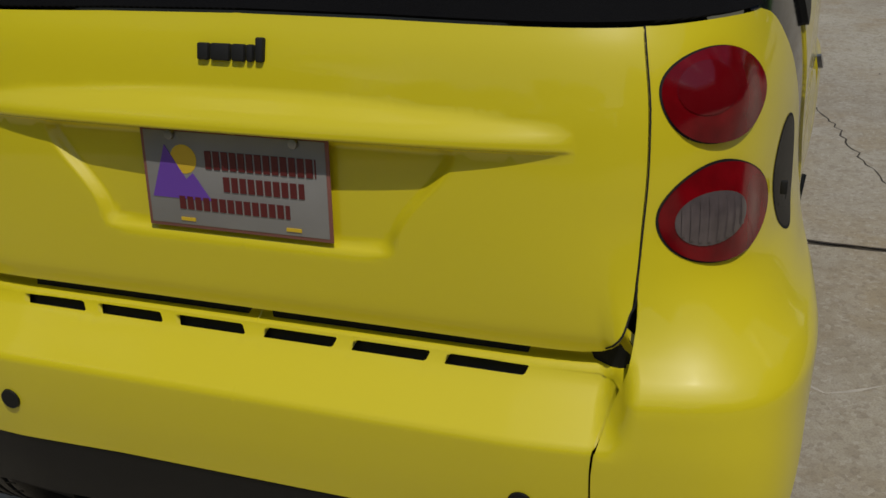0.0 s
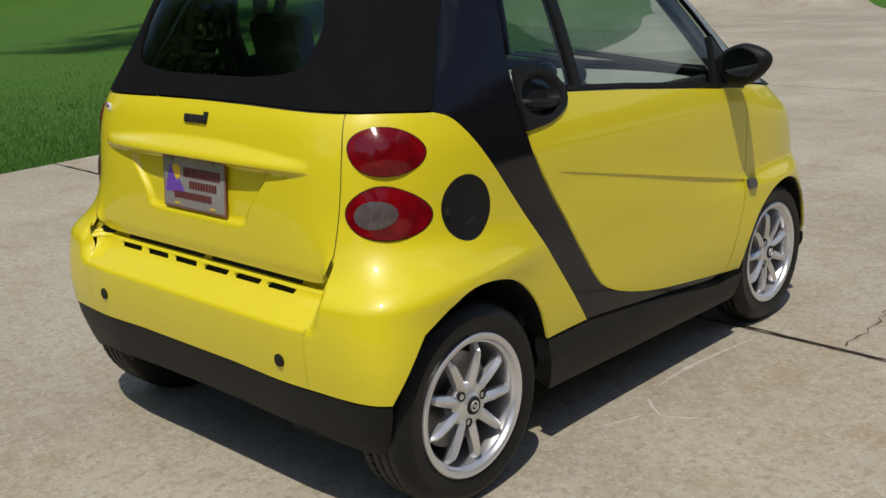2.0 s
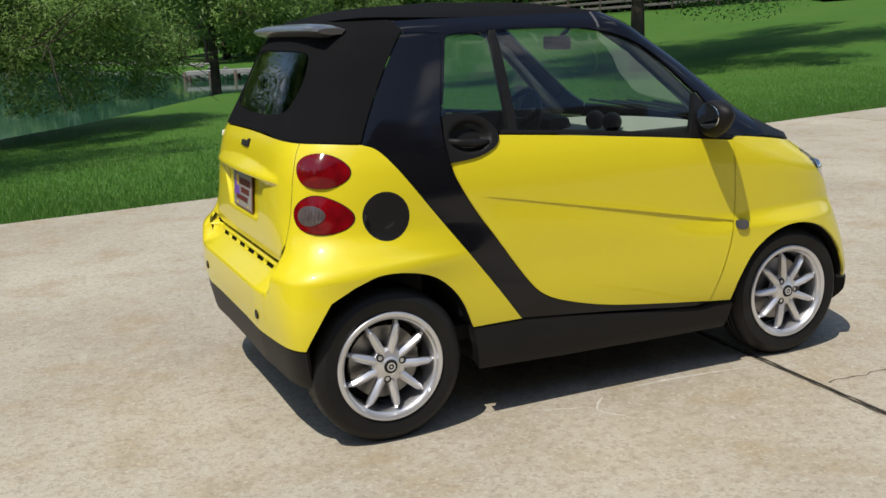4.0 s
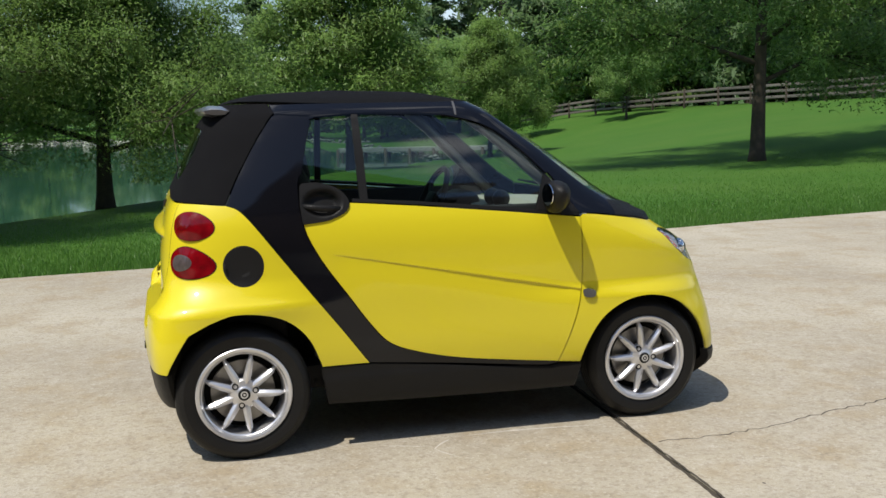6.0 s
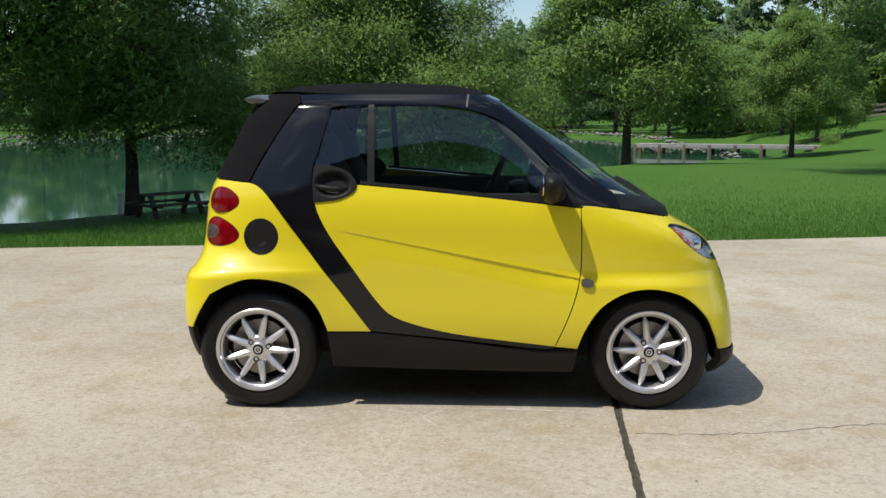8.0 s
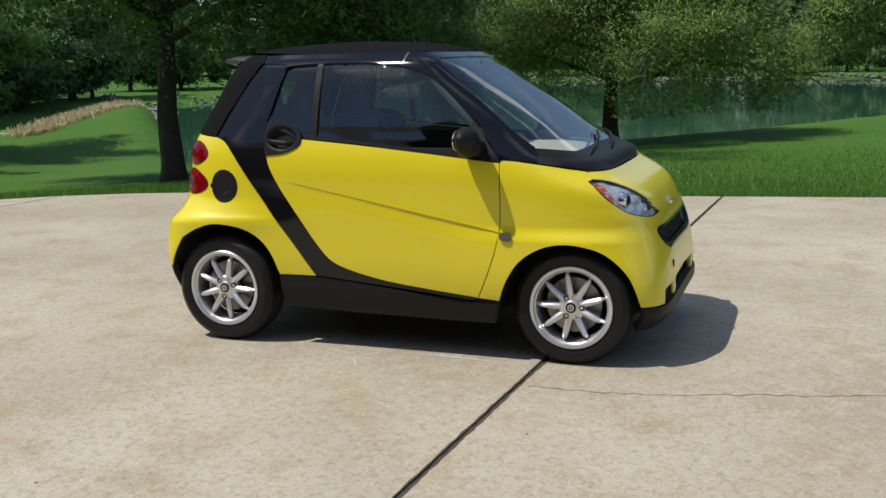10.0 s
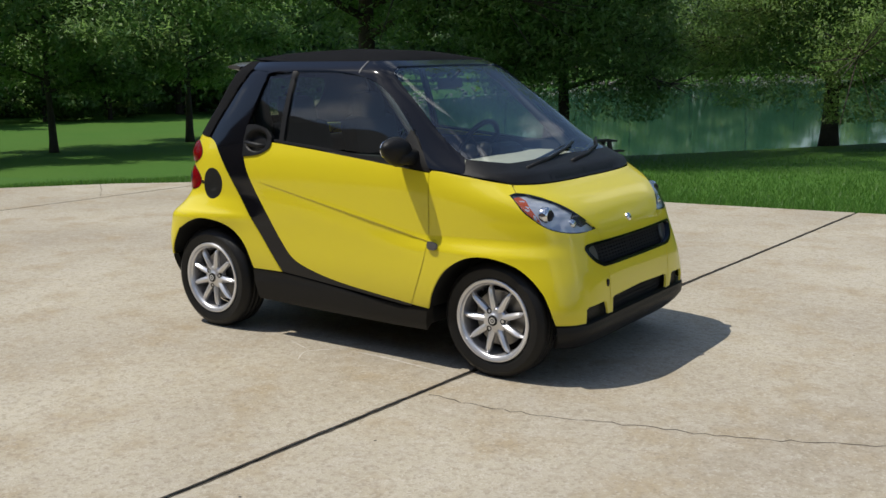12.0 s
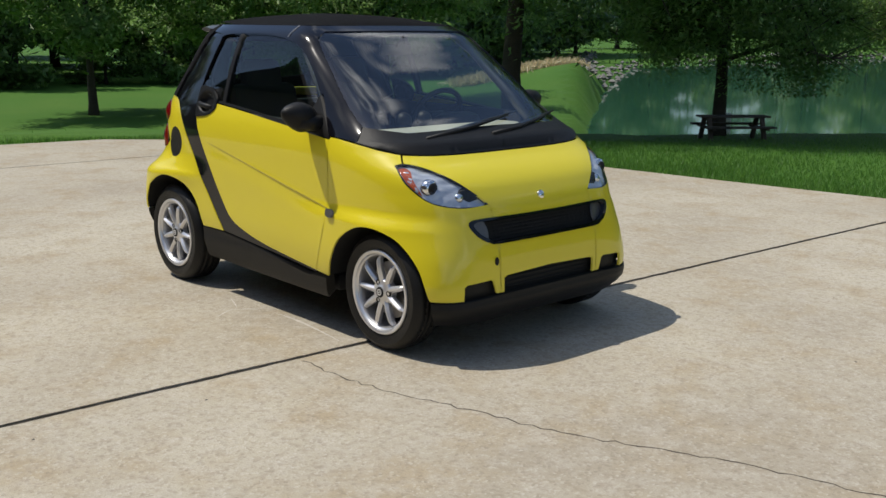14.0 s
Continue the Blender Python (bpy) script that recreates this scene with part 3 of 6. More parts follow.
def gap_strip(name, parent, pts, half, off=0.0008):
    """A thin dark strip along a curve; its colour stands in for gap shade."""
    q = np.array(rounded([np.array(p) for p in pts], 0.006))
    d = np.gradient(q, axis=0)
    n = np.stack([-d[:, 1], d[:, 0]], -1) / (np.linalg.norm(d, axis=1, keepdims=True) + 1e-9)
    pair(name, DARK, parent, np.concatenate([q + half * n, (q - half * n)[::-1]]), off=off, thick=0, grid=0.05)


# shade of the tailgate's gap, laid on the paint as a dark strip
gap_strip("shut_line", hatch, [(0.6085, 0.676), (0.6205, 0.687), (0.6345, 0.704), (0.6470, 0.730), (0.6600, 0.759), (0.6702, 0.861), (0.6762, 0.979), (0.6812, 1.091)], 0.0011)
apron = outline(("p", [(0.0, 0.412), (0.3, 0.412), (0.6052, 0.404)]), ("P", [(0.6052, 0.404), (0.6052, 0.528), (0.6095, 0.571), (0.615, 0.60), (0.620, 0.636)]), ("p", [(0.620, 0.636), (0.3, 0.643), (0.0, 0.643), (0.0, 0.412)]))
slots = []
for y in (0.073, 0.220, 0.366):
    q = []
    for k, h in ((-0.058, 0.6255), (0.058, 0.6255), (0.062, 0.6275), (0.066, 0.6365), (0.064, 0.6385), (-0.050, 0.6385), (-0.054, 0.6365), (-0.060, 0.6275)):
        q.append((float(find_p(np.array([-(y + k)]), np.array([h]), 1, 0.0, 1.2)[0]), h))
    slots.append(np.array(q))
bumper = panel("rear_bumper", PAINT, car, apron, "yellow rear bumper with a flat shelf", both=True, gap=0.0006, grid=0.016, holes=slots, lines=[np.stack([np.linspace(0.004, 0.602, 60), np.full(60, z)], -1) for z in (0.554, 0.559, 0.5625, 0.565, 0.568, 0.571, 0.575, 0.581, 0.59)])
strip = outline(("p", [(0.0, 0.6402), (0.3, 0.6402), (0.630, 0.636), (0.664, 0.704), (0.630, 0.712), (0.55, 0.686), (0.3, 0.688), (0.0, 0.688), (0.0, 0.6402)]))
panel("shelf_lip", PAINT, bumper, strip, both=True, off=-0.001, thick=0, grid=0.009, bulge=lambda q: -0.026 * ramp(0.6405, 0.654, q[..., 2]))
# sheet under the slots, coloured near-black in place of the shade inside them
shelf = outline(("p", [(0.0, 0.618), (0.3, 0.618), (0.640, 0.612), (0.65, 0.665), (0.3, 0.668), (0.0, 0.668), (0.0, 0.618)]))
panel("shelf_well", DARK, bumper, shelf, both=True, off=-0.030, thick=0, grid=0.04)
lip = outline(("p", [(0.0, 0.290), (0.284, 0.288), (0.60, 0.278)]), ("P", [(0.60, 0.278), (0.70, 0.252), (0.745, 0.238), (CORNER, 0.238)]), ("p", [(CORNER, 0.391), (0.606, 0.399), (0.3, 0.407), (0.0, 0.407), (0.0, 0.290)]))
panel("rear_valance", PLASTIC, car, lip, "black plastic valance", both=True, off=-0.004, thick=0.03, grid=0.03)

LIP_NOTCH = [(2.362, 0.300), (2.43, 0.298), (2.492, 0.297), (2.500, 0.360), (2.514, 0.370), (2.648, 0.376), (2.664, 0.368), (2.682, 0.308)]
fender = outline(("S", DOOR_FRONT[::-1]), ("s", [(0.484, 0.314), (0.590, 0.305)]), ("S", ARCH_FRONT), ("p", LIP_NOTCH), ("p", [(2.682, 0.308), (2.708, 0.307), (2.712, 0.537)]), ("P", [(2.712, 0.537), (2.66, 0.547), (2.62, 0.563), (2.585, 0.592), (2.562, 0.628), (2.578, 0.647), (2.633, 0.651)]), ("p", [(2.633, 0.651), (2.709, 0.651), (2.709, 0.712)]), ("P", LAMP_LOW[::-1]), ("p", [(2.362, 0.886), (2.40, 0.895), (2.42, 0.928)]), ("P", [(2.42, 0.928), (2.34, 0.945), (2.177, 0.980), (2.125, 0.985)]))
pair("front_wing", PAINT, car, fender, "yellow front wing", gap=0.0012, grid=0.022)
middle = outline(("p", [(2.714, 0.307), (2.737, 0.307), (2.740, 0.375), (2.765, 0.383), (PI, 0.392), (PI, 0.535), (3.046, 0.535), (2.718, 0.537), (2.714, 0.307)]))
panel("front_bumper", PAINT, car, middle, "yellow front bumper", both=True, gap=0.0012, grid=0.02)
hood = outline(("p", [(2.715, 0.651), (2.981, 0.648), (PI, 0.648), (PI, 0.914), (2.90, 0.914), (2.698, 0.916)]), ("P", [(2.698, 0.916), (2.56, 0.920), (2.426, 0.927)]), ("p", [(2.426, 0.927), (2.406, 0.895)]), ("P", LAMP_HIGH[:-1][::-1]), ("p", [(2.702, 0.712), (2.713, 0.712), (2.715, 0.651)]))
panel("hood", PAINT, car, hood, "yellow front hood", both=True, gap=0.0012, grid=0.022)

# black cell, sill, pillars, roof
cell = outline(("S", QUARTER), ("S", SILL_TOP[:5]), ("S", DOOR_REAR[::-1]), ("s", [(-0.657, 0.994), (-0.668, 1.07), (-0.668, 1.161), (-0.644, 1.248), (-0.597, 1.402), (-0.583, 1.446), (-0.741, 1.457)]), ("S", [(-0.741, 1.457), (-0.767, 1.435), (-0.845, 1.321), (-0.924, 1.183), (-0.972, 1.082)]))
pair("side_cell", GLOSS, car, cell, "gloss black side frame sweeping down to the sill", gap=0.0015, off=-0.004, grid=0.028)
sill = outline(("s", [(-0.598, 0.374), (-0.392, 0.374)]), ("S", [(-0.392, 0.374), (-0.20, 0.357), (0.08, 0.330), (0.40, 0.292), (0.484, 0.296), (0.59, 0.300)]), ("s", [(0.59, 0.300), (0.568, 0.200), (0.341, 0.198), (-0.189, 0.205), (-0.575, 0.216), (-0.598, 0.374)]))
pair("sill", PLASTIC, car, sill, "black plastic sill", off=0.004, thick=0.05, grid=0.03, bulge=lambda q: 0.014 * ramp(0.36, 0.30, q[..., 2]))
WIN_TOP = [(-0.583, 1.447), (-0.398, 1.462), (-0.132, 1.462), (0.054, 1.440), (0.211, 1.390), (0.337, 1.300), (0.461, 1.178), (0.593, 0.985)]
rail = outline(("S", WIN_TOP[:4]), ("s", [(0.054, 1.440), (0.060, 1.499), (-0.76, 1.499), (-0.741, 1.458), (-0.583, 1.447)]))
pair("roof_rail", GLOSS, car, rail, "gloss black roof rail", gap=0.0012, grid=0.025, off=0.002)
post = outline(("S", WIN_TOP[3:]), ("p", [(2.125, 0.989), (2.177, 0.985), (2.250, 0.972), (2.331, 1.043)]), ("P", [(2.331, 1.043), (2.315, 1.12), (2.305, 1.205), (2.303, 1.33), (2.308, 1.438)]), ("p", [(2.308, 1.438), (2.40, 1.470), (PI, 1.474), (PI, 1.499), (2.05, 1.499)]), ("s", [(0.064, 1.499), (0.058, 1.440)]))
panel("windscreen_frame", GLOSS, car, post, "gloss black windscreen frame", both=True, gap=0.0012, grid=0.025, off=0.002)
notch = outline(("s", [(0.052, 1.440), (0.061, 1.438), (0.067, 1.498), (0.058, 1.498), (0.052, 1.440)]), step=0.01)
pair("rail_joint", GREY, car, notch, "pale rubber joint in the roof rail", off=0.0045, thick=0.008, grid=0.02)
cowl = outline(("P", [(2.24, 0.974), (2.34, 0.951), (2.42, 0.934), (2.56, 0.926), (2.698, 0.922), (2.90, 0.920), (PI, 0.920)]), ("p", [(PI, 0.920), (PI, 1.022), (3.0, 1.022), (2.525, 1.016), (2.331, 1.040), (2.24, 0.974)]))
panel("cowl", PLASTIC, car, cowl, "black plastic scuttle below the windscreen", both=True, off=-0.002, grid=0.025, bulge=lambda q: 0.010 * np.exp(-(((q[..., 2] - 0.955) / 0.02) ** 2)))
screen = outline(("p", [(PI, 1.018), (PI, 1.476), (2.40, 1.472), (2.306, 1.440)]), ("P", [(2.306, 1.440), (2.301, 1.33), (2.303, 1.205), (2.313, 1.12), (2.329, 1.041)]), ("p", [(2.329, 1.041), (2.525, 1.012), (PI, 1.018)]))
glass = panel("windscreen", SHIELD, car, screen, "tinted curved windscreen", both=True, off=-0.004, thick=0, grid=0.03)
glass.visible_shadow = False

pane = outline(("P", [(0.0, 1.165), (0.25, 1.166), (0.44, 1.178), (0.525, 1.205), (0.572, 1.28), (0.575, 1.34), (0.55, 1.385), (0.45, 1.398), (0.2, 1.40), (0.0, 1.40)]))
pane[np.abs(pane[:, 0]) < 2e-3, 0] = 0
canvas_side_full = outline(("p", [(0.0, 1.104), (0.3, 1.102), (0.677, 1.095), (0.779, 1.093), (0.862, 1.086)]), ("S", [(-0.974, 1.086), (-0.926, 1.183), (-0.847, 1.321), (-0.769, 1.435), (-0.743, 1.460)]), ("s", [(-0.743, 1.460), (-0.765, 1.499)]), ("p", [(0.60, 1.499), (0.0, 1.499), (0.0, 1.40), (0.2, 1.40), (0.45, 1.398)]), ("P", [(0.45, 1.398), (0.55, 1.385), (0.575, 1.34), (0.572, 1.28), (0.525, 1.205), (0.44, 1.178), (0.25, 1.166)]), ("p", [(0.25, 1.166), (0.0, 1.165), (0.0, 1.104)]))
roof = panel("canvas_roof", FABRIC, car, canvas_side_full, "black canvas folding roof", both=True, off=0.004, grid=0.03)
back = panel("rear_window", TINTED, roof, pane, "glass rear window in the canvas", both=True, off=-0.001, thick=0, grid=0.03)
bm = bmesh.new()
xs, ring = np.linspace(-0.951, 0.166, 60), []
z0 = 1.4985
for i, x in enumerate(xs):
    lo, hi = (0.0, PI / 2) if x < 0 else (PI / 2, PI)
    a, n = (float(TAIL(z0)), float(SQ_TAIL(z0))) if x < 0 else (float(NOSE(z0)), float(SQ_NOSE(z0)))
    half = float(HALF(z0)) * max(0.0, 1 - (abs(x) / (a + 2e-3)) ** n) ** (1 / n)
    row = []
    for j in range(25):
        y = half * (j / 12 - 1)
        k = max(0.0, 1 - (y / 0.515) ** 2) * max(0.0, 1 - abs((x + 0.392) / 0.56) ** 3)
        rib = 0.004 * max(0, math.sin((x + 0.9) * 16)) * k
        row.append(bm.verts.new((x, y, z0 + 0.064 * k**0.7 + rib)))
    ring.append(row)
for a, b in zip(ring, ring[1:]):
    for i in range(24):
        bm.faces.new((a[i], b[i], b[i + 1], a[i + 1]))
part("roof_top", bm, FABRIC, roof, "ribbed canvas top")


# windows
seal = outline(("s", [(0.592, 0.979), (0.238, 1.019), (-0.152, 1.058), (-0.44, 1.081), (-0.44, 1.094), (-0.152, 1.071), (0.238, 1.032), (0.592, 0.992), (0.592, 0.979)]))
pair("window_seal", PLASTIC, car, seal, off=0.001, thick=0.02, grid=0.05)
front_pane = outline(("s", [(-0.383, 1.452), (-0.378, 1.085), (-0.02, 1.058), (0.384, 1.012)]), ("s", [(0.384, 1.012), (0.447, 1.163)]), ("S", [(0.461, 1.182), (0.337, 1.302), (0.211, 1.390), (0.054, 1.440), (-0.132, 1.461), (-0.383, 1.461)]))
rear_pane = outline(("s", [(-0.665, 1.150), (-0.644, 1.250), (-0.597, 1.402), (-0.583, 1.447), (-0.415, 1.461), (-0.400, 1.082), (-0.50, 1.09), (-0.665, 1.150)]))
for ob in pair("door_window", TINTED, car, front_pane, "tinted door window", off=-0.010, thick=0, grid=0.05) + pair("quarter_window", TINTED, car, rear_pane, "tinted rear side window", off=-0.010, thick=0, grid=0.05):
    ob.visible_shadow = False
bar = outline(("s", [(-0.412, 1.461), (-0.386, 1.461), (-0.378, 1.264), (-0.374, 1.085), (-0.406, 1.085), (-0.412, 1.264), (-0.412, 1.461)]))
pair("window_bar", PLASTIC, car, bar, "dark window divider", off=0.0, thick=0.03, grid=0.03)
trim_line = outline(("S", [(-0.652, 1.20), (-0.602, 1.395), (-0.580, 1.438), (-0.398, 1.453), (-0.132, 1.453), (0.050, 1.432), (0.205, 1.382), (0.330, 1.292), (0.455, 1.170)]), ("S", [(0.461, 1.180), (0.337, 1.302), (0.211, 1.392), (0.054, 1.442), (-0.132, 1.463), (-0.398, 1.463), (-0.590, 1.447), (-0.612, 1.397), (-0.660, 1.20)]))
pair("window_trim", GLOSS, car, trim_line, off=0.003, thick=0.015, grid=0.03)
tri = outline(("s", [(0.447, 1.170), (0.592, 0.992), (0.384, 1.012), (0.447, 1.170)]))
pair("mirror_base", PLASTIC, car, tri, "black mirror foot", off=0.003, thick=0.03, grid=0.03)

# door grips: a dished oval with a pull bar
grip = outline(("s", [(-0.660, 0.998), (-0.668, 1.08), (-0.664, 1.150)]), ("S", [(-0.655, 1.163), (-0.586, 1.165), (-0.505, 1.140), (-0.458, 1.090), (-0.468, 1.042), (-0.545, 1.006), (-0.655, 0.992)]))


def dish(q):
    x, z = q[..., 0], q[..., 2]
    return -0.030 * (1 - ramp(0.55, 1.0, np.sqrt(((x + 0.570) / 0.090) ** 2 + ((z - 1.080) / 0.062) ** 2))) + 0.004


for s, ob in zip((1, -1), pair("door_handle", PLASTIC, car, grip, "black plastic door grip in an oval dish", bulge=dish, off=0.002, gap=0.001, grid=0.008)):
    bm = bmesh.new()
    tube(bm, [(-0.655, -0.712 * s, 1.068), (-0.61, -0.725 * s, 1.062), (-0.55, -0.727 * s, 1.056), (-0.495, -0.718 * s, 1.054)], [0.012, 0.014, 0.015, 0.010], 10)
    part("grip_bar", bm, PLASTIC, ob)

# fuel flap, side markers, tow covers, sensors
cap = outline(("S", [(-0.912 + 0.080 * math.cos(a), 0.830 + 0.082 * math.sin(a)) for a in np.linspace(0, 2 * PI, 24, endpoint=False)]), closed=True)
flap = panel("fuel_flap", PLASTIC, car, cap, "round black fuel flap", off=0.001, thick=0.012, grid=0.03)
bm = bmesh.new()
box(bm, -0.993, -0.985, -0.742, -0.732, 0.822, 0.842, 0.002)
part("flap_catch", bm, DARK, flap)
# dark disc under the flap, its rim standing in for the gap's shade
ring = outline(("S", [(-0.912 + 0.0845 * math.cos(a), 0.830 + 0.0865 * math.sin(a)) for a in np.linspace(0, 2 * PI, 24, endpoint=False)]), closed=True)
panel("flap_gap", DARK, flap, ring, off=0.0005, thick=0.0, grid=0.05)
mark = outline(("S", [(0.603, 0.642), (0.640, 0.640), (0.658, 0.628), (0.652, 0.608), (0.630, 0.604), (0.603, 0.612)]), closed=True)
pair("side_marker", GREY, car, mark, "smoked side marker lamp", off=0.012, thick=0.02, grid=0.012)
for y, z in ((-0.440, 0.467), (0.428, 0.484)):
    bm = bmesh.new()
    lathe(bm, [(0.0, -0.006), (0.017, -0.006), (0.0185, 0.0), (0.017, 0.006), (0.0, 0.006)], 20)
    x = hull(find_p(np.array([-abs(y)]), np.array([z]), 1, 0.0, 1.2), np.array([z]))[0][0]
    bmesh.ops.transform(bm, matrix=Matrix.Translation((x + 0.002, y, z)) @ Matrix.Rotation(radians(90), 4, "Z"), verts=bm.verts)
    part("parking_sensor", bm, PLASTIC, bumper, "black round parking sensor")
bm = bmesh.new()
lathe(bm, [(0.0, -0.004), (0.011, -0.004), (0.0125, 0.0), (0.011, 0.004), (0.0, 0.004)], 16)
bmesh.ops.transform(bm, matrix=Matrix.Translation((1.367, -0.362, 0.458)) @ Matrix.Rotation(radians(90), 4, "Z") @ Matrix.Diagonal((1, 1, 1.6, 1)), verts=bm.verts)
part("tow_eye_hole", bm, DARK, car)

# tail lamps: two egg-shaped lenses a side
UPPER = [(0.692, 1.019), (0.718, 1.046), (0.766, 1.057), (0.815, 1.041), (0.849, 0.998), (0.836, 0.960), (0.797, 0.941), (0.737, 0.947), (0.705, 0.974)]
LOWER = [(0.687, 0.856), (0.716, 0.896), (0.766, 0.915), (0.826, 0.885), (0.860, 0.837), (0.842, 0.796), (0.797, 0.783), (0.742, 0.791), (0.705, 0.813)]


def eased(pts, passes=40):
    """The same ring with its corners smoothed away."""
    q = np.array(rounded([np.array(p) for p in pts], 0.004, True))
    c, size = q.mean(0), np.ptp(q, axis=0)
    for _ in range(passes):
        q = 0.5 * q + 0.25 * (np.roll(q, 1, 0) + np.roll(q, -1, 0))
    q = c + (q - q.mean(0)) * size / np.ptp(q, axis=0)
    return [tuple(p) for p in q[::3]]


UPPER, LOWER = eased(UPPER), eased(LOWER)


def swollen(pts, k):
    c = np.mean(pts, 0)
    return [tuple(c + (np.array(p) - c) * k) for p in pts]


for pts, deep, inner in ((UPPER, RED, 0.55), (LOWER, RED, 0.0)):
    q = np.array(pts)
    c = q.mean(0)
    mid = hull(np.array([c[0]]), np.array([c[1]]))[0]

    def dome(w, mid=mid):
        d = np.linalg.norm((w - mid) / np.array([1, 1, 1]), axis=-1)
        return 0.017 * (1 - ramp(0.0, 0.095, d))

    gasket = outline(("P", swollen(pts, 1.035)), closed=True, step=0.008)
    lens = outline(("P", pts), closed=True, step=0.006)
    for s, ob in zip((1, -1), pair("tail_lamp", RED, car, lens, "red egg-shaped tail lamp", off=0.003, thick=0.012, grid=0.008, bulge=dome)):
        panel("gasket", DARK, ob, gasket, left=s < 0, off=0.0012, thick=0.002, grid=0.03)
        if inner:
            bulb = outline(("P", [(0.745 + 0.036 * math.cos(a), 1.012 + 0.032 * math.sin(a)) for a in np.linspace(0, 2 * PI, 14, endpoint=False)]), closed=True, step=0.006)
            panel("bulb_window", DEEP, ob, bulb, "darker bulb window", left=s < 0, off=0.0042, thick=0.003, grid=0.008, bulge=dome)
        else:
            white = outline(("P", [(0.750 + 0.044 * math.cos(a), 0.846 + 0.036 * math.sin(a)) for a in np.linspace(0, 2 * PI, 18, endpoint=False)]), closed=True, step=0.006)
            w = panel("reversing_lens", FROST, ob, white, "ribbed clear reversing lens", left=s < 0, off=0.0045, thick=0.004, grid=0.008, bulge=dome)
            for k in range(8):
                a = 0.715 + 0.010 * k
                h = 0.031 * math.sqrt(max(0.05, 1 - ((a - 0.750) / 0.044) ** 2))
                rib = outline(("p", [(a - 0.0022, 0.846 - h), (a + 0.0022, 0.846 - h), (a + 0.0022, 0.846 + h), (a - 0.0022, 0.846 + h), (a - 0.0022, 0.846 - h)]), step=0.012)
                panel("rib", FROST, w, rib, left=s < 0, off=0.0065, thick=0.002, grid=0.02, bulge=dome)

# tailgate fittings: script bar, plate, dealer sticker
bm = bmesh.new()
y = 0.052
for w, h, up in ((0.018, 0.024, 0), (0.030, 0.024, 0), (0.020, 0.024, 0), (0.010, 0.024, 0), (0.012, 0.034, 0.005)):
    box(bm, -1.226, -1.214, y - w, y, 1.050 - h / 2 + up, 1.050 + h / 2 + up, 0.003)
    y -= w + 0.0035
bmesh.ops.rotate(bm, cent=(-1.22, 0, 1.04), matrix=Matrix.Rotation(radians(14), 3, "Y"), verts=bm.verts)
part("maker_script", bm, DARK, hatch, "dark raised maker's script as plain bars")
plate = thing("licence_plate", "grey dealer plate with purple hill print", "plate")
lean = Matrix.Translation((-1.243, 0.004, 0.866)) @ Matrix.Rotation(radians(4), 4, "Y")


def on_plate(name, mat, y0, y1, z0, z1, lift, parent=plate, bevel=0.0, label=""):
    b = bmesh.new()
    box(b, -0.0012 - lift, -lift + 0.0012, -y1, -y0, z0, z1, bevel)
    bmesh.ops.transform(b, matrix=lean, verts=b.verts)
    return part(name, b, mat, parent, label)


on_plate("border", RIM_INK, -0.1525, 0.1525, -0.076, 0.076, 0.0, bevel=0.001)
face = on_plate("face", PLATE, -0.147, 0.147, -0.0705, 0.0705, 0.0012, bevel=0.001)
for a, b, lo, hi in ((-0.045, 0.135, 0.018, 0.045), (-0.018, 0.115, -0.014, 0.008), (-0.095, 0.090, -0.046, -0.026)):
    k = a
    while k < b:
        w = min(0.013, b - k)
        on_plate("print_bar", INK, k, k + w - 0.003, lo, hi, 0.0026, face)
        k += 0.0135
for k in (-0.095, 0.080):
    on_plate("slot", SUNNY, k, k + 0.024, -0.064, -0.059, 0.0028, face)
for k in (-0.100, 0.100):
    b = bmesh.new()
    lathe(b, [(0.0, -0.006), (0.007, -0.005), (0.008, 0.0), (0.0, 0.0)], 12, lean @ Matrix.Translation((-0.003, -k, 0.066)) @ Matrix.Rotation(radians(-90), 4, "Z"))
    part("screw", b, STEEL, plate)


def on_face(name, mat, pts, lift):
    b = bmesh.new()
    b.faces.new([b.verts.new(lean @ Vector((-lift, -y, z))) for y, z in pts])
    r = bmesh.ops.extrude_face_region(b, geom=b.faces[:])
    bmesh.ops.translate(b, vec=(0.0008, 0, 0), verts=[v for v in r["geom"] if isinstance(v, bmesh.types.BMVert)])
    bmesh.ops.recalc_face_normals(b, faces=b.faces[:])
    part(name, b, mat, face, smooth=False)


on_face("hill_print", PURPLE, [(-0.140, -0.030), (-0.040, -0.030), (-0.068, 0.010), (-0.080, 0.000), (-0.112, 0.050)], 0.0035)
on_face("sun_disc", SUNNY, [(-0.082 + 0.022 * math.cos(a), 0.030 + 0.022 * math.sin(a)) for a in np.linspace(0, 2 * PI, 18, endpoint=False)], 0.0030)
sticker = thing("dealer_sticker", "small white dealer sticker with a purple mark on the tailgate", "sticker")
tag = Matrix.Translation((float(hull(find_p(np.array([-0.512]), np.array([1.052]), 1, 0.0, 1.2), np.array([1.052]))[0][0]) - 0.001, 0.512, 1.052)) @ Matrix.Rotation(radians(-22), 4, "Z") @ Matrix.Rotation(radians(12), 4, "Y")
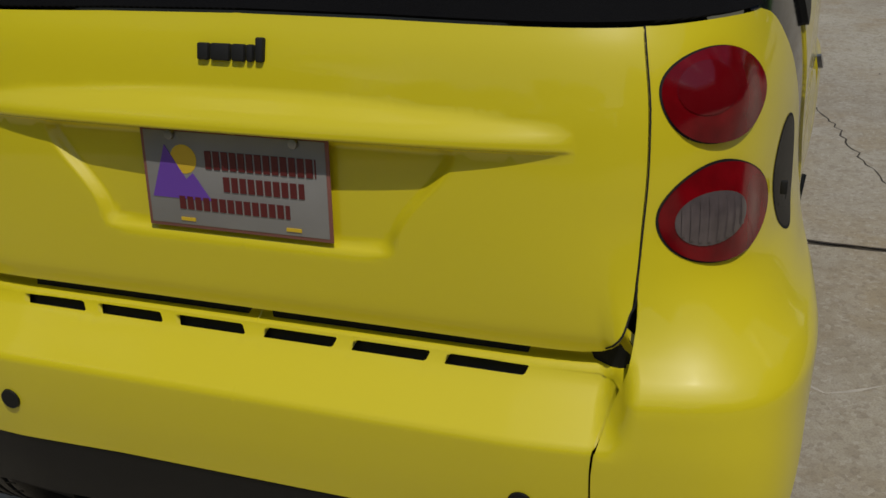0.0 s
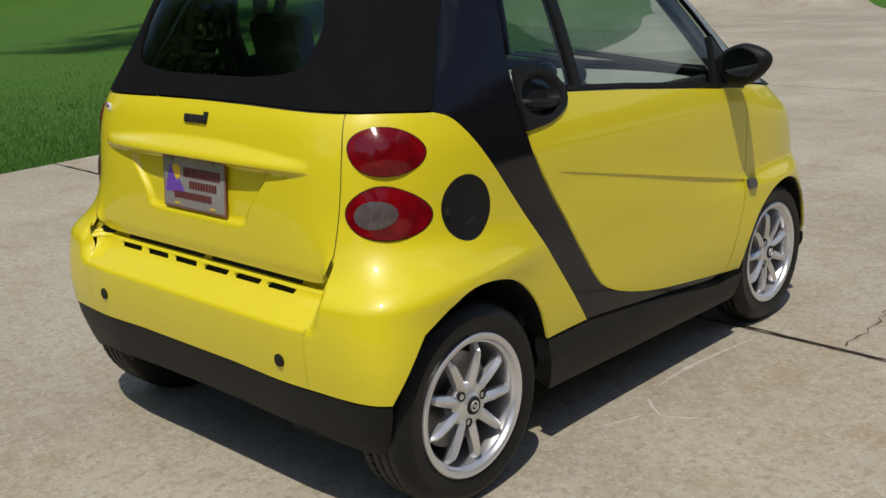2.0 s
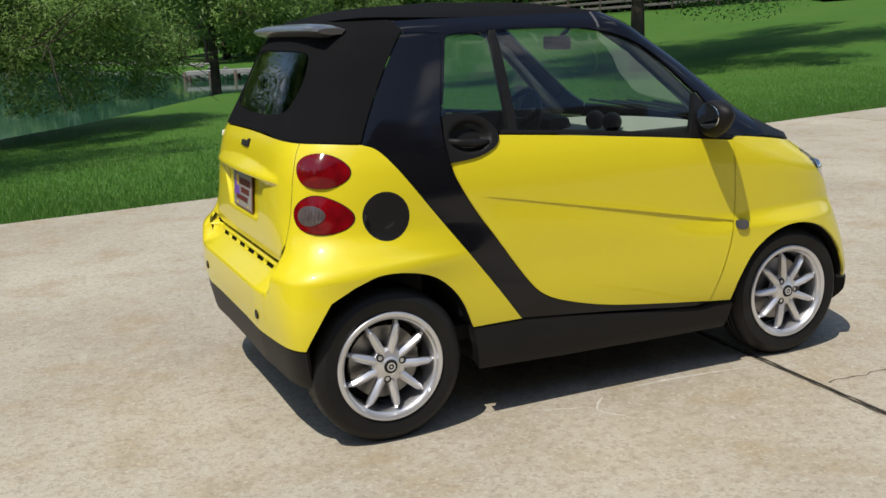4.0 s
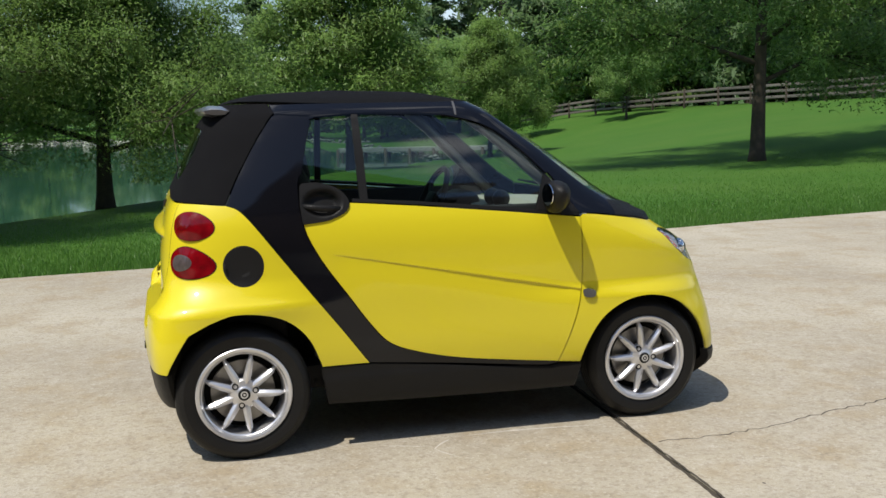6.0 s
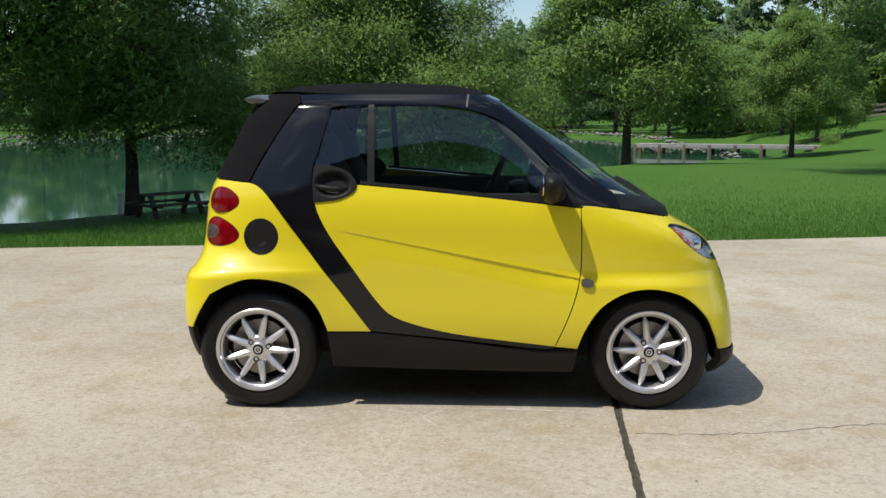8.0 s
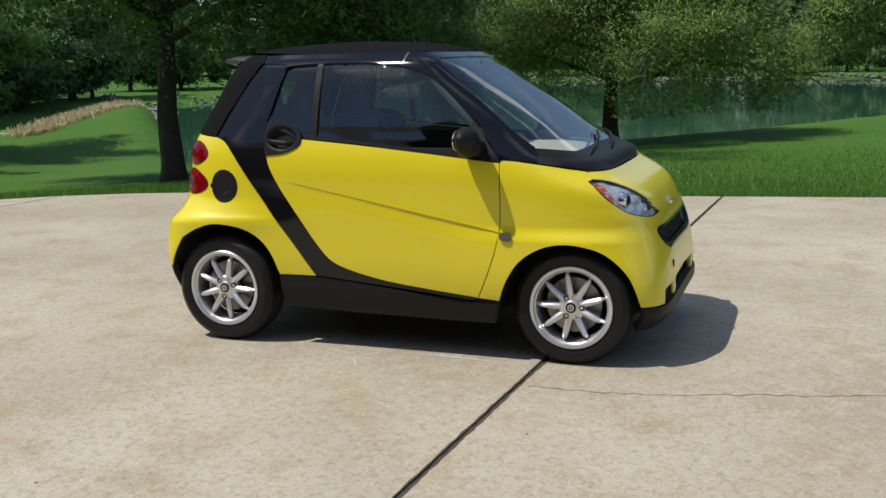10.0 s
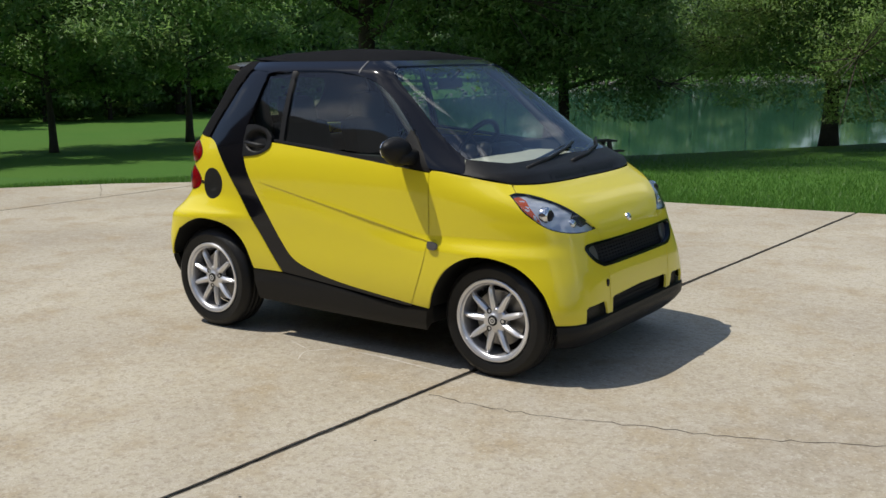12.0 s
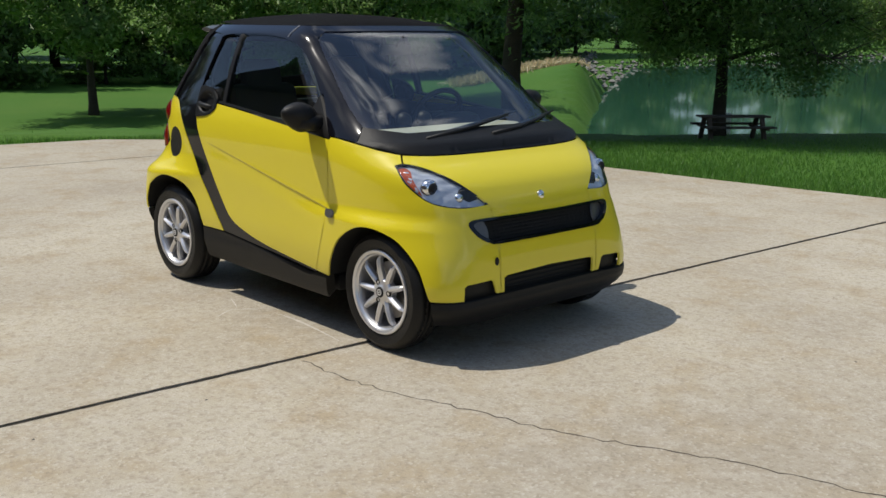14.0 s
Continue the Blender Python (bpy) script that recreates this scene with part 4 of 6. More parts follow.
for name, mat, y0, y1, z0, z1, lift in (("backing", WHITE, -0.034, 0.034, -0.010, 0.010, 0.0), ("mark", PURPLE, 0.012, 0.030, -0.008, 0.010, 0.001), ("print_bar", INK, -0.030, 0.008, -0.004, 0.004, 0.001)):
    b = bmesh.new()
    box(b, -lift - 0.001, 0.006, y0, y1, z0, z1, 0.0006)
    bmesh.ops.transform(b, matrix=tag, verts=b.verts)
    part(name, b, mat, sticker)

# head lamps
lamp = outline(("P", LAMP_LOW), ("P", LAMP_HIGH))
for s, ob in zip((1, -1), pair("head_lamp", CLEAR, car, lamp, "clear head lamp with an amber corner", off=-0.001, thick=0.0, grid=0.02)):
    ob.visible_shadow = False
    flip = s < 0
    panel("bowl", BOWL, ob, lamp, "bright reflector bowl", left=flip, off=-0.014, thick=0.0, grid=0.014, bulge=lambda q: -0.004 * np.sin(q[..., 0] * 90) * np.sin(q[..., 2] * 70))
    edge = outline(("P", swollen(LAMP_LOW + LAMP_HIGH[1:-1], 1.0)), closed=True)
    rim = outline(("P", swollen(LAMP_LOW + LAMP_HIGH[1:-1], 0.955)), closed=True)
    panel("bezel", PLASTIC, ob, edge, holes=(rim,), left=flip, off=-0.002, thick=0.012, grid=0.02)
    corner = outline(("P", [(2.366, 0.880), (2.352, 0.83), (2.366, 0.788), (2.392, 0.760)]), ("P", [(2.392, 0.760), (2.385, 0.80), (2.39, 0.84), (2.41, 0.872), (2.40, 0.885)]), step=0.008)
    panel("turn_lens", AMBER, ob, corner, "amber turn signal", left=flip, off=-0.012, thick=0.01, grid=0.012)
    for p, z, r, mat in ((2.445, 0.800, 0.042, CHROME), (2.445, 0.800, 0.030, DARK), (2.56, 0.752, 0.026, CHROME)):
        c = skin(np.array([p]), np.array([z]), np.array([-0.016]))[0]
        b = bmesh.new()
        k = 0.010 if mat is DARK else 0.0
        lathe(b, [(0.0, -0.010 - k), (r * 0.6, -0.008 - k), (r * 0.9, 0.0 - k), (r, 0.012), (r, 0.03)], 20)
        bmesh.ops.transform(b, matrix=Matrix.Translation((c[0], c[1] * s, c[2])) @ Matrix.Rotation(radians(90), 4, "Z"), verts=b.verts)
        part("projector" if mat is not DARK else "projector_eye", b, mat, ob)

# grille and lower intakes
mouth = outline(("P", [(PI, 0.650), (2.981, 0.650), (2.75, 0.653), (2.633, 0.653), (2.576, 0.648), (2.560, 0.628), (2.583, 0.591), (2.618, 0.562), (2.66, 0.545), (2.716, 0.535), (3.046, 0.533), (PI, 0.533)]))
mouth[mouth[:, 0] > PI - 2e-3, 0] = PI
hole = outline(("p", [(PI - 0.0, 0.640), (2.981, 0.640)]), ("P", [(2.75, 0.643), (2.633, 0.642), (2.600, 0.638), (2.584, 0.625), (2.604, 0.596), (2.635, 0.573), (2.675, 0.557), (2.72, 0.547)]), ("p", [(3.046, 0.545), (PI - 0.0, 0.545), (PI, 0.640)]))
ring = np.concatenate([mouth[:1] * 0 + [PI, 0.650], mouth[(mouth[:, 0] < PI - 1e-3)], [[PI, 0.533]], [[PI, 0.545]], hole[(hole[:, 0] < PI - 1e-3)][::-1], [[PI, 0.640]]])
grille = panel("grille", GLOSS, car, ring, "gloss black grille surround", both=True, off=0.003, thick=0.03, grid=0.02)
panel("grille_back", DARK, grille, mouth, both=True, off=-0.05, thick=0, grid=0.04)
caps = outline(("P", [(2.655, 0.650), (2.60, 0.648), (2.575, 0.640), (2.570, 0.622), (2.590, 0.592), (2.625, 0.565), (2.665, 0.548), (2.680, 0.60)]), closed=True)
pair("end_cap", GREY, grille, caps, "smooth grey end of the grille", off=-0.022, thick=0.01, grid=0.02)
for z in (0.556, 0.572, 0.588, 0.604, 0.620, 0.634):
    slat = outline(("p", [(PI, z - 0.004), (2.63, z - 0.004), (2.63, z + 0.004), (PI, z + 0.004), (PI, z - 0.004)]), step=0.03)
    panel("slat", DARK, grille, slat, both=True, off=-0.034, thick=0.010, grid=0.05)
for k in range(12):
    p = 2.66 + 0.04 * k
    rod = outline(("p", [(p, 0.545), (p + 0.006, 0.545), (p + 0.006, 0.645), (p, 0.645), (p, 0.545)]), step=0.03)
    pair("rod", DARK, grille, rod, off=-0.040, thick=0.008, grid=0.05)
chin = outline(("p", [(2.362, 0.295), (2.43, 0.293), (2.494, 0.292), (2.70, 0.300), (PI, 0.300), (PI, 0.175), (2.8, 0.172), (2.55, 0.170), (2.372, 0.175), (2.362, 0.295)]))
panel("front_spoiler", PLASTIC, car, chin, "black plastic chin spoiler", both=True, off=0.004, thick=0.04, grid=0.03, bulge=lambda q: 0.012 * np.exp(-(((q[..., 2] - 0.255) / 0.035) ** 2)))
duct = outline(("p", [(2.47, 0.27), (2.70, 0.28), (2.70, 0.40), (2.47, 0.39), (2.47, 0.27)]))
pair("side_intake", PLASTIC, car, duct, "black honeycomb side intake", off=-0.028, thick=0, grid=0.02)
wide = outline(("p", [(2.73, 0.29), (PI, 0.29), (PI, 0.41), (2.73, 0.40), (2.73, 0.29)]))
gulp = panel("lower_intake", DARK, car, wide, "dark lower air intake", both=True, off=-0.055, thick=0, grid=0.03)
for z in (0.315, 0.338, 0.361, 0.384):
    slat = outline(("p", [(PI, z - 0.003), (2.742, z - 0.003), (2.742, z + 0.003), (PI, z + 0.003), (PI, z - 0.003)]), step=0.03)
    panel("slat", DARK, gulp, slat, both=True, off=-0.036, thick=0.010, grid=0.05)
badge = bmesh.new()
lathe(badge, [(0.0, -0.010), (0.013, -0.009), (0.020, -0.004), (0.022, 0.004), (0.0, 0.004)], 20)
bmesh.ops.transform(badge, matrix=Matrix.Translation((1.296, 0.0, 0.722)) @ Matrix.Rotation(radians(-20), 4, "Y") @ Matrix.Rotation(radians(90), 4, "Z"), verts=badge.verts)
part("nose_badge", badge, CHROME, car, "small chrome badge")

# roof brake lamp spoiler
bm = bmesh.new()
n = 21
loops = []
for i in range(n):
    y = -0.465 + 0.93 * i / (n - 1)
    k = math.sqrt(max(0.0, 1 - abs(y / 0.470) ** 4))
    x = -0.940 + 0.03 * (1 - (y / 0.49) ** 2) - 0.025
    prof = [(0.05, 0.012), (0.0, 0.030), (-0.06, 0.034), (-0.105, 0.022), (-0.112, 0.008), (-0.09, -0.012), (-0.04, -0.026), (0.03, -0.022)]
    loops.append([bm.verts.new((x + a * (0.55 + 0.45 * k), y, 1.468 + b * (0.25 + 0.75 * k))) for a, b in prof])
for a, b in zip(loops, loops[1:]):
    for i in range(8):
        bm.faces.new((a[i], a[(i + 1) % 8], b[(i + 1) % 8], b[i]))
bm.faces.new(loops[0][::-1])
bm.faces.new(loops[-1])
bmesh.ops.recalc_face_normals(bm, faces=bm.faces[:])
spoiler = part("roof_spoiler", bm, GREY, car, "small grey spoiler on the canvas roof", angle=1.2)
bm = bmesh.new()
box(bm, -1.027, -1.015, -0.13, 0.13, 1.470, 1.486, 0.003)
part("brake_lamp", bm, RED, spoiler, "red high brake lamp")

# wing mirrors
for s in (-1, 1):
    bm = bmesh.new()
    bmesh.ops.create_uvsphere(bm, u_segments=24, v_segments=16, radius=1)
    for v in bm.verts:
        x, y, z = v.co
        v.co = Vector((0.452 + 0.064 * x * (1 - 0.25 * (y * s > 0) * abs(y)), s * (0.803 + 0.100 * y * s), 1.081 + 0.073 * z * (1 - 0.25 * max(0, y * s)) - 0.008 * z * z + 0.012 * y * s))
        if v.co.x < 0.418:
            v.co.x = 0.418
    mirror = part("wing_mirror", bm, PLASTIC, car, "grained black wing mirror", angle=1.0)
    bm = bmesh.new()
    lathe(bm, [(0.0, 0.0), (1.0, 0.0), (1.0, 0.004), (0.0, 0.004)], 24, Matrix.Translation((0.4135, s * 0.808, 1.084)) @ Matrix.Rotation(radians(90), 4, "Z") @ Matrix.Diagonal((0.066, 1, 0.048, 1)))
    part("mirror_glass", bm, MIRROR, mirror, "silvered mirror glass")
    bm = bmesh.new()
    tube(bm, [(0.490, s * 0.70, 1.040), (0.486, s * 0.76, 1.045), (0.475, s * 0.82, 1.055)], [0.042, 0.038, 0.036], 10)
    part("mirror_arm", bm, PLASTIC, mirror)

# wipers


for pts in (((2.62, 0.985), (2.85, 1.005), (3.05, 1.030), (PI, 1.040)), None):
    bm = bmesh.new()
    if pts:
        way = [Vector((0.965, -0.44, 0.985)), Vector((0.945, -0.20, 1.012)), Vector((0.915, 0.02, 1.040)), Vector((0.87, 0.20, 1.062))]
    else:
        way = [Vector((0.985, -0.02, 0.985)), Vector((0.955, 0.20, 1.005)), Vector((0.90, 0.42, 1.035)), Vector((0.845, 0.52, 1.050))]
    tube(bm, way, [0.013, 0.010, 0.008, 0.007], 8)
    w = part("wiper", bm, PLASTIC, car, "black wiper arm and blade")
    bm = bmesh.new()
    tube(bm, [v + Vector((-0.035 - 0.01 * i, 0.05 * i - 0.02, 0.004)) for i, v in enumerate(way)], [0.006, 0.009, 0.009, 0.006], 6)
    part("blade", bm, RUBBER, w)

# wheels
def wheel_at(x, y, s, radius, width, spin, bolts):
    w = thing("wheel", "", "")
    w.parent = car
    place = Matrix.Translation((x, y, radius)) @ Matrix.Diagonal((1, 1 if s < 0 else -1, 1, 1))
    wd = width
    b = bmesh.new()
    R = radius
    prof = [(0.196, 0.008), (0.205, 0.0), (0.225, -0.006), (0.250, -0.008), (R - 0.022, 0.0), (R - 0.008, 0.014)]
    g = wd / 5
    for k in range(4):
        c = 0.020 + (wd - 0.04) * (k + 0.5) / 4
        prof += [(R - 0.001, c - 0.5 * g + 0.008), (R, c), (R - 0.001, c + 0.5 * g - 0.008), (R - 0.009, c + 0.5 * g - 0.005), (R - 0.009, c + 0.5 * g - 0.001)] if k < 3 else [(R - 0.001, c - 0.5 * g + 0.008), (R, c), (R - 0.002, c + 0.5 * g - 0.004)]
    prof += [(R - 0.010, wd - 0.012), (R - 0.03, wd), (0.22, wd + 0.004), (0.196, wd - 0.02)]
    lathe(b, prof, 72, place)
    tyre = part("tyre", b, RUBBER, w, "black road tyre", angle=0.5)
    b = bmesh.new()
    for k in range(56):
        a = 2 * PI * k / 56
        m = Matrix.Rotation(a, 4, "Y")
        for lo, hi, t in ((0.026, 0.052, 0.12), (wd - 0.056, wd - 0.030, -0.12)):
            box(b, -0.0022, 0.0022, lo, hi, R - 0.012, R - 0.0004, 0, place @ m @ Matrix.Rotation(t, 4, "Z"))
    tagged(part("sipe", b, DARK, tyre, smooth=False), kind="stuff")
    b = bmesh.new()
    lathe(b, [(0.1985, 0.012), (0.2030, 0.004), (0.2020, -0.004), (0.1985, -0.007), (0.1900, -0.006), (0.1845, -0.003), (0.1820, 0.004), (0.1790, 0.009), (0.1745, 0.012)], 64, place)
    rim = part("rim", b, ALLOY, w, "silver alloy rim with nine spokes")
    b = bmesh.new()
    lathe(b, [(0.1745, 0.012), (0.1705, 0.020), (0.1660, 0.042), (0.1640, 0.070), (0.1680, 0.120), (0.1900, 0.135)], 64, place)
    part("barrel", b, BARREL, rim)
    for k in range(9):
        a = 2 * PI * k / 9 + radians(spin)
        b = bmesh.new()
        sect = []
        for r, half, front, deep in ((0.028, 0.0175, 0.016, 0.040), (0.060, 0.0165, 0.008, 0.036), (0.100, 0.0150, 0.002, 0.032), (0.135, 0.0130, 0.000, 0.030), (0.152, 0.0110, 0.002, 0.030), (0.160, 0.0075, 0.008, 0.034), (0.176, 0.0065, 0.022, 0.040)):
            sect.append([b.verts.new(v) for v in ((-half, deep, r), (-half, front + 0.010, r), (-half * 0.25, front, r), (half * 0.25, front, r), (half, front + 0.010, r), (half, deep, r))])
        for p, q in zip(sect, sect[1:]):
            for i in range(6):
                b.faces.new((p[i], p[(i + 1) % 6], q[(i + 1) % 6], q[i]))
        b.faces.new(sect[0][::-1])
        b.faces.new(sect[-1])
        bmesh.ops.transform(b, matrix=place @ Matrix.Rotation(a, 4, "Y"), verts=b.verts)
        bmesh.ops.recalc_face_normals(b, faces=b.faces[:])
        part("spoke", b, ALLOY, rim, angle=0.45)
    b = bmesh.new()
    lathe(b, [(0.0, 0.003), (0.027, 0.003), (0.031, 0.006), (0.036, 0.010), (0.058, 0.013), (0.066, 0.022), (0.066, 0.05)], 32, place)
    part("hub", b, ALLOY, rim)
    b = bmesh.new()
    lathe(b, [(0.0, -0.002), (0.024, -0.002), (0.026, 0.003)], 28, place)
    cap = part("hub_cap", b, DARK, rim, "dark hub cap with a ring mark")
    b = bmesh.new()
    lathe(b, [(0.0100, -0.0015), (0.0108, -0.0042), (0.0155, -0.0042), (0.0163, -0.0015)], 24, place)
    lathe(b, [(0.0, -0.0042), (0.0045, -0.0042), (0.005, -0.0015)], 12, place)
    part("ring_mark", b, ALLOY, cap, "silver ring mark")
    for k in range(3):
        a = 2 * PI * k / 3 + radians(bolts)
        b = bmesh.new()
        lathe(b, [(0.0, 0.0135), (0.0075, 0.0135), (0.009, 0.010), (0.0135, 0.0095), (0.0145, 0.02)], 12, place @ Matrix.Translation((0.050 * math.sin(a), 0, 0.050 * math.cos(a))))
        part("lug_bolt", b, DARK, rim)
    b = bmesh.new()
    lathe(b, [(0.0, 0.075), (0.135, 0.075), (0.137, 0.080), (0.137, 0.088), (0.0, 0.088)], 40, place)
    part("brake_disc", b, STEEL, w)
    b = bmesh.new()
    lathe(b, [(0.0, 0.13), (0.17, 0.13)], 32, place)
    part("inner_face", b, DARK, w)
    return w


for x, y, r, wd, spin, bolts in ((-0.9335, 0.757, 0.2868, 0.175, 12.6, 74), (0.9335, 0.702, 0.2838, 0.155, -7.4, 90)):
    for s in (-1, 1):
        wheel_at(x, s * y, s, r, wd, spin, bolts)

# cabin
bm = bmesh.new()
box(bm, -0.95, 0.55, -0.64, 0.64, 0.30, 0.36)
part("cabin_floor", bm, DARK, car)
bm = bmesh.new()
box(bm, -0.98, -0.72, -0.60, 0.60, 0.36, 1.04, 0.04)
part("rear_bulkhead", bm, SEAT, car)
for s in (-1, 1):
    bm = bmesh.new()
    box(bm, -0.50, 0.0, s * 0.32 - 0.22, s * 0.32 + 0.22, 0.50, 0.64, 0.05)
    seat = part("seat", bm, SEAT, car, "dark cloth seat")
    bm = bmesh.new()
    box(bm, -0.07, 0.07, -0.22, 0.22, 0.0, 0.60, 0.05, Matrix.Translation((-0.50, s * 0.32, 0.58)) @ Matrix.Rotation(radians(-14), 4, "Y"))
    part("backrest", bm, SEAT, seat)
    bm = bmesh.new()
    box(bm, -0.05, 0.05, -0.13, 0.13, 0.56, 0.74, 0.045, Matrix.Translation((-0.50, s * 0.32, 0.58)) @ Matrix.Rotation(radians(-12), 4, "Y"))
    part("headrest", bm, SEAT, seat)
    bm = bmesh.new()
    box(bm, -0.62, 0.55, s * 0.655 - 0.02, s * 0.655 + 0.02, 0.40, 1.035, 0.015)
    part("door_card", bm, SEAT, car)
bm = bmesh.new()
ringv = []
for x, z in ((0.30, 0.70), (0.28, 0.90), (0.36, 0.97), (0.55, 0.995), (0.78, 0.997), (0.89, 0.985)):
    ringv.append([bm.verts.new((x - 0.25 * (abs(y) / 0.62) ** 3 * (x > 0.5), y, z - 0.02 * (abs(y) / 0.62) ** 2)) for y in np.linspace(-0.62, 0.62, 21)])
for a, b in zip(ringv, ringv[1:]):
    for i in range(20):
        bm.faces.new((a[i], a[i + 1], b[i + 1], b[i]))
bmesh.ops.recalc_face_normals(bm, faces=bm.faces[:])
dash = part("dashboard", bm, CREAM, car, "pale cream dashboard")
bm = bmesh.new()
box(bm, 0.27, 0.42, 0.20, 0.48, 0.90, 1.03, 0.05)
part("instrument_pod", bm, PLASTIC, dash, "dark instrument pod")
for y in (-0.12, 0.02):
    bm = bmesh.new()
    bmesh.ops.create_uvsphere(bm, u_segments=16, v_segments=10, radius=0.045)
    bmesh.ops.translate(bm, vec=(0.42, y, 1.015), verts=bm.verts)
    part("dash_gauge", bm, PLASTIC, dash, "round gauge pod")
bm = bmesh.new()
turn = Matrix.Translation((0.17, 0.33, 0.98)) @ Matrix.Rotation(radians(-65), 4, "Y")
tube(bm, [turn @ Vector((0.185 * math.cos(a), 0.185 * math.sin(a), 0)) for a in np.linspace(0, 2 * PI, 33)], 0.016, 8, cap=False)
steer = part("steering_wheel", bm, PLASTIC, car, "black steering wheel")
bm = bmesh.new()
box(bm, -0.05, 0.05, -0.07, 0.07, -0.03, 0.02, 0.02, turn)
for a in (0, 120, 240):
    box(bm, 0.03, 0.18, -0.018, 0.018, -0.012, 0.006, 0.004, turn @ Matrix.Rotation(radians(a + 60), 4, "Z"))
part("wheel_spokes", bm, PLASTIC, steer)
bm = bmesh.new()
box(bm, 0.20, 0.225, -0.11, 0.11, 1.345, 1.405, 0.012)
rear_view = part("rear_view_mirror", bm, PLASTIC, car, "black rear-view mirror")
bm = bmesh.new()
tube(bm, [(0.22, 0, 1.39), (0.28, 0, 1.44)], 0.01, 6)
part("mirror_stem", bm, PLASTIC, rear_view)
for s in (-1, 1):
    bm = bmesh.new()
    tube(bm, [(0.60, s * 0.655, 1.00), (0.42, s * 0.625, 1.17), (0.22, s * 0.575, 1.36), (0.10, s * 0.53, 1.455)], [0.03, 0.028, 0.028, 0.03], 8)
    part("pillar_lining", bm, GREY, car, "grey pillar lining")
    bm = bmesh.new()
    tube(bm, [(-0.60, s * 0.60, 1.05), (-0.70, s * 0.55, 1.25), (-0.74, s * 0.47, 1.42)], [0.05, 0.05, 0.04], 8)
    part("rear_post", bm, PLASTIC, car)


# ---- trees and plants ----
BARK = shader("bark", (0.085, 0.065, 0.048), 0.95, vary=0.6, scale=6, tint=(0.04, 0.032, 0.026), fine=0.6, fine_scale=40, bump=0.9, bump_scale=45)
OAK = leafy("oak_leaves", (0.122, 0.218, 0.054), (0.184, 0.292, 0.086))
CYPRESS = leafy("cypress_needles", (0.132, 0.222, 0.052), (0.192, 0.295, 0.076))
WOODS = leafy("woodland_leaves", (0.092, 0.160, 0.066), (0.142, 0.218, 0.090))


def leaf_mesh(name, centres, sizes, mat, rng, tilt=0.6, slim=0.45, away=None):
    """Many small folded leaves round the given centres."""
    n = len(centres)
    yaw, pit, rol = rng.uniform(0, 2 * math.pi, n), rng.normal(0, tilt, n), rng.normal(0, tilt, n)
    d = np.stack([np.cos(yaw) * np.cos(pit), np.sin(yaw) * np.cos(pit), np.sin(pit)], -1)
    side = np.stack([-np.sin(yaw), np.cos(yaw), np.zeros(n)], -1)
    up = np.cross(d, side)
    if away is not None:
        back = np.sum(up * away, -1) < 0
        side[back] *= -1
        up[back] *= -1
    side = side * np.cos(rol)[:, None] + up * np.sin(rol)[:, None]
    s = sizes[:, None]
    c = centres
    v = np.stack([c - d * s * 0.5 - side * s * slim * 0.5, c + d * s * 0.6, c - d * s * 0.35 + side * s * slim * 0.5], 1).reshape(-1, 3)
    me = bpy.data.meshes.new(name)
    me.vertices.add(3 * n)
    me.vertices.foreach_set("co", v.astype(np.float32).ravel())
    me.loops.add(3 * n)
    me.loops.foreach_set("vertex_index", np.arange(3 * n, dtype=np.int32))
    me.polygons.add(n)
    me.polygons.foreach_set("loop_start", np.arange(0, 3 * n, 3, dtype=np.int32))
    me.update(calc_edges=True)
    if away is not None:
        nor = 0.7 * away + 0.5 * up + np.array([0, 0, 0.85])
        nor /= np.linalg.norm(nor, axis=1, keepdims=True) + 1e-9
        me.polygons.foreach_set("use_smooth", [True] * n)
        me.normals_split_custom_set_from_vertices(np.repeat(nor, 3, 0).tolist())
    me.materials.append(mat)
    return me


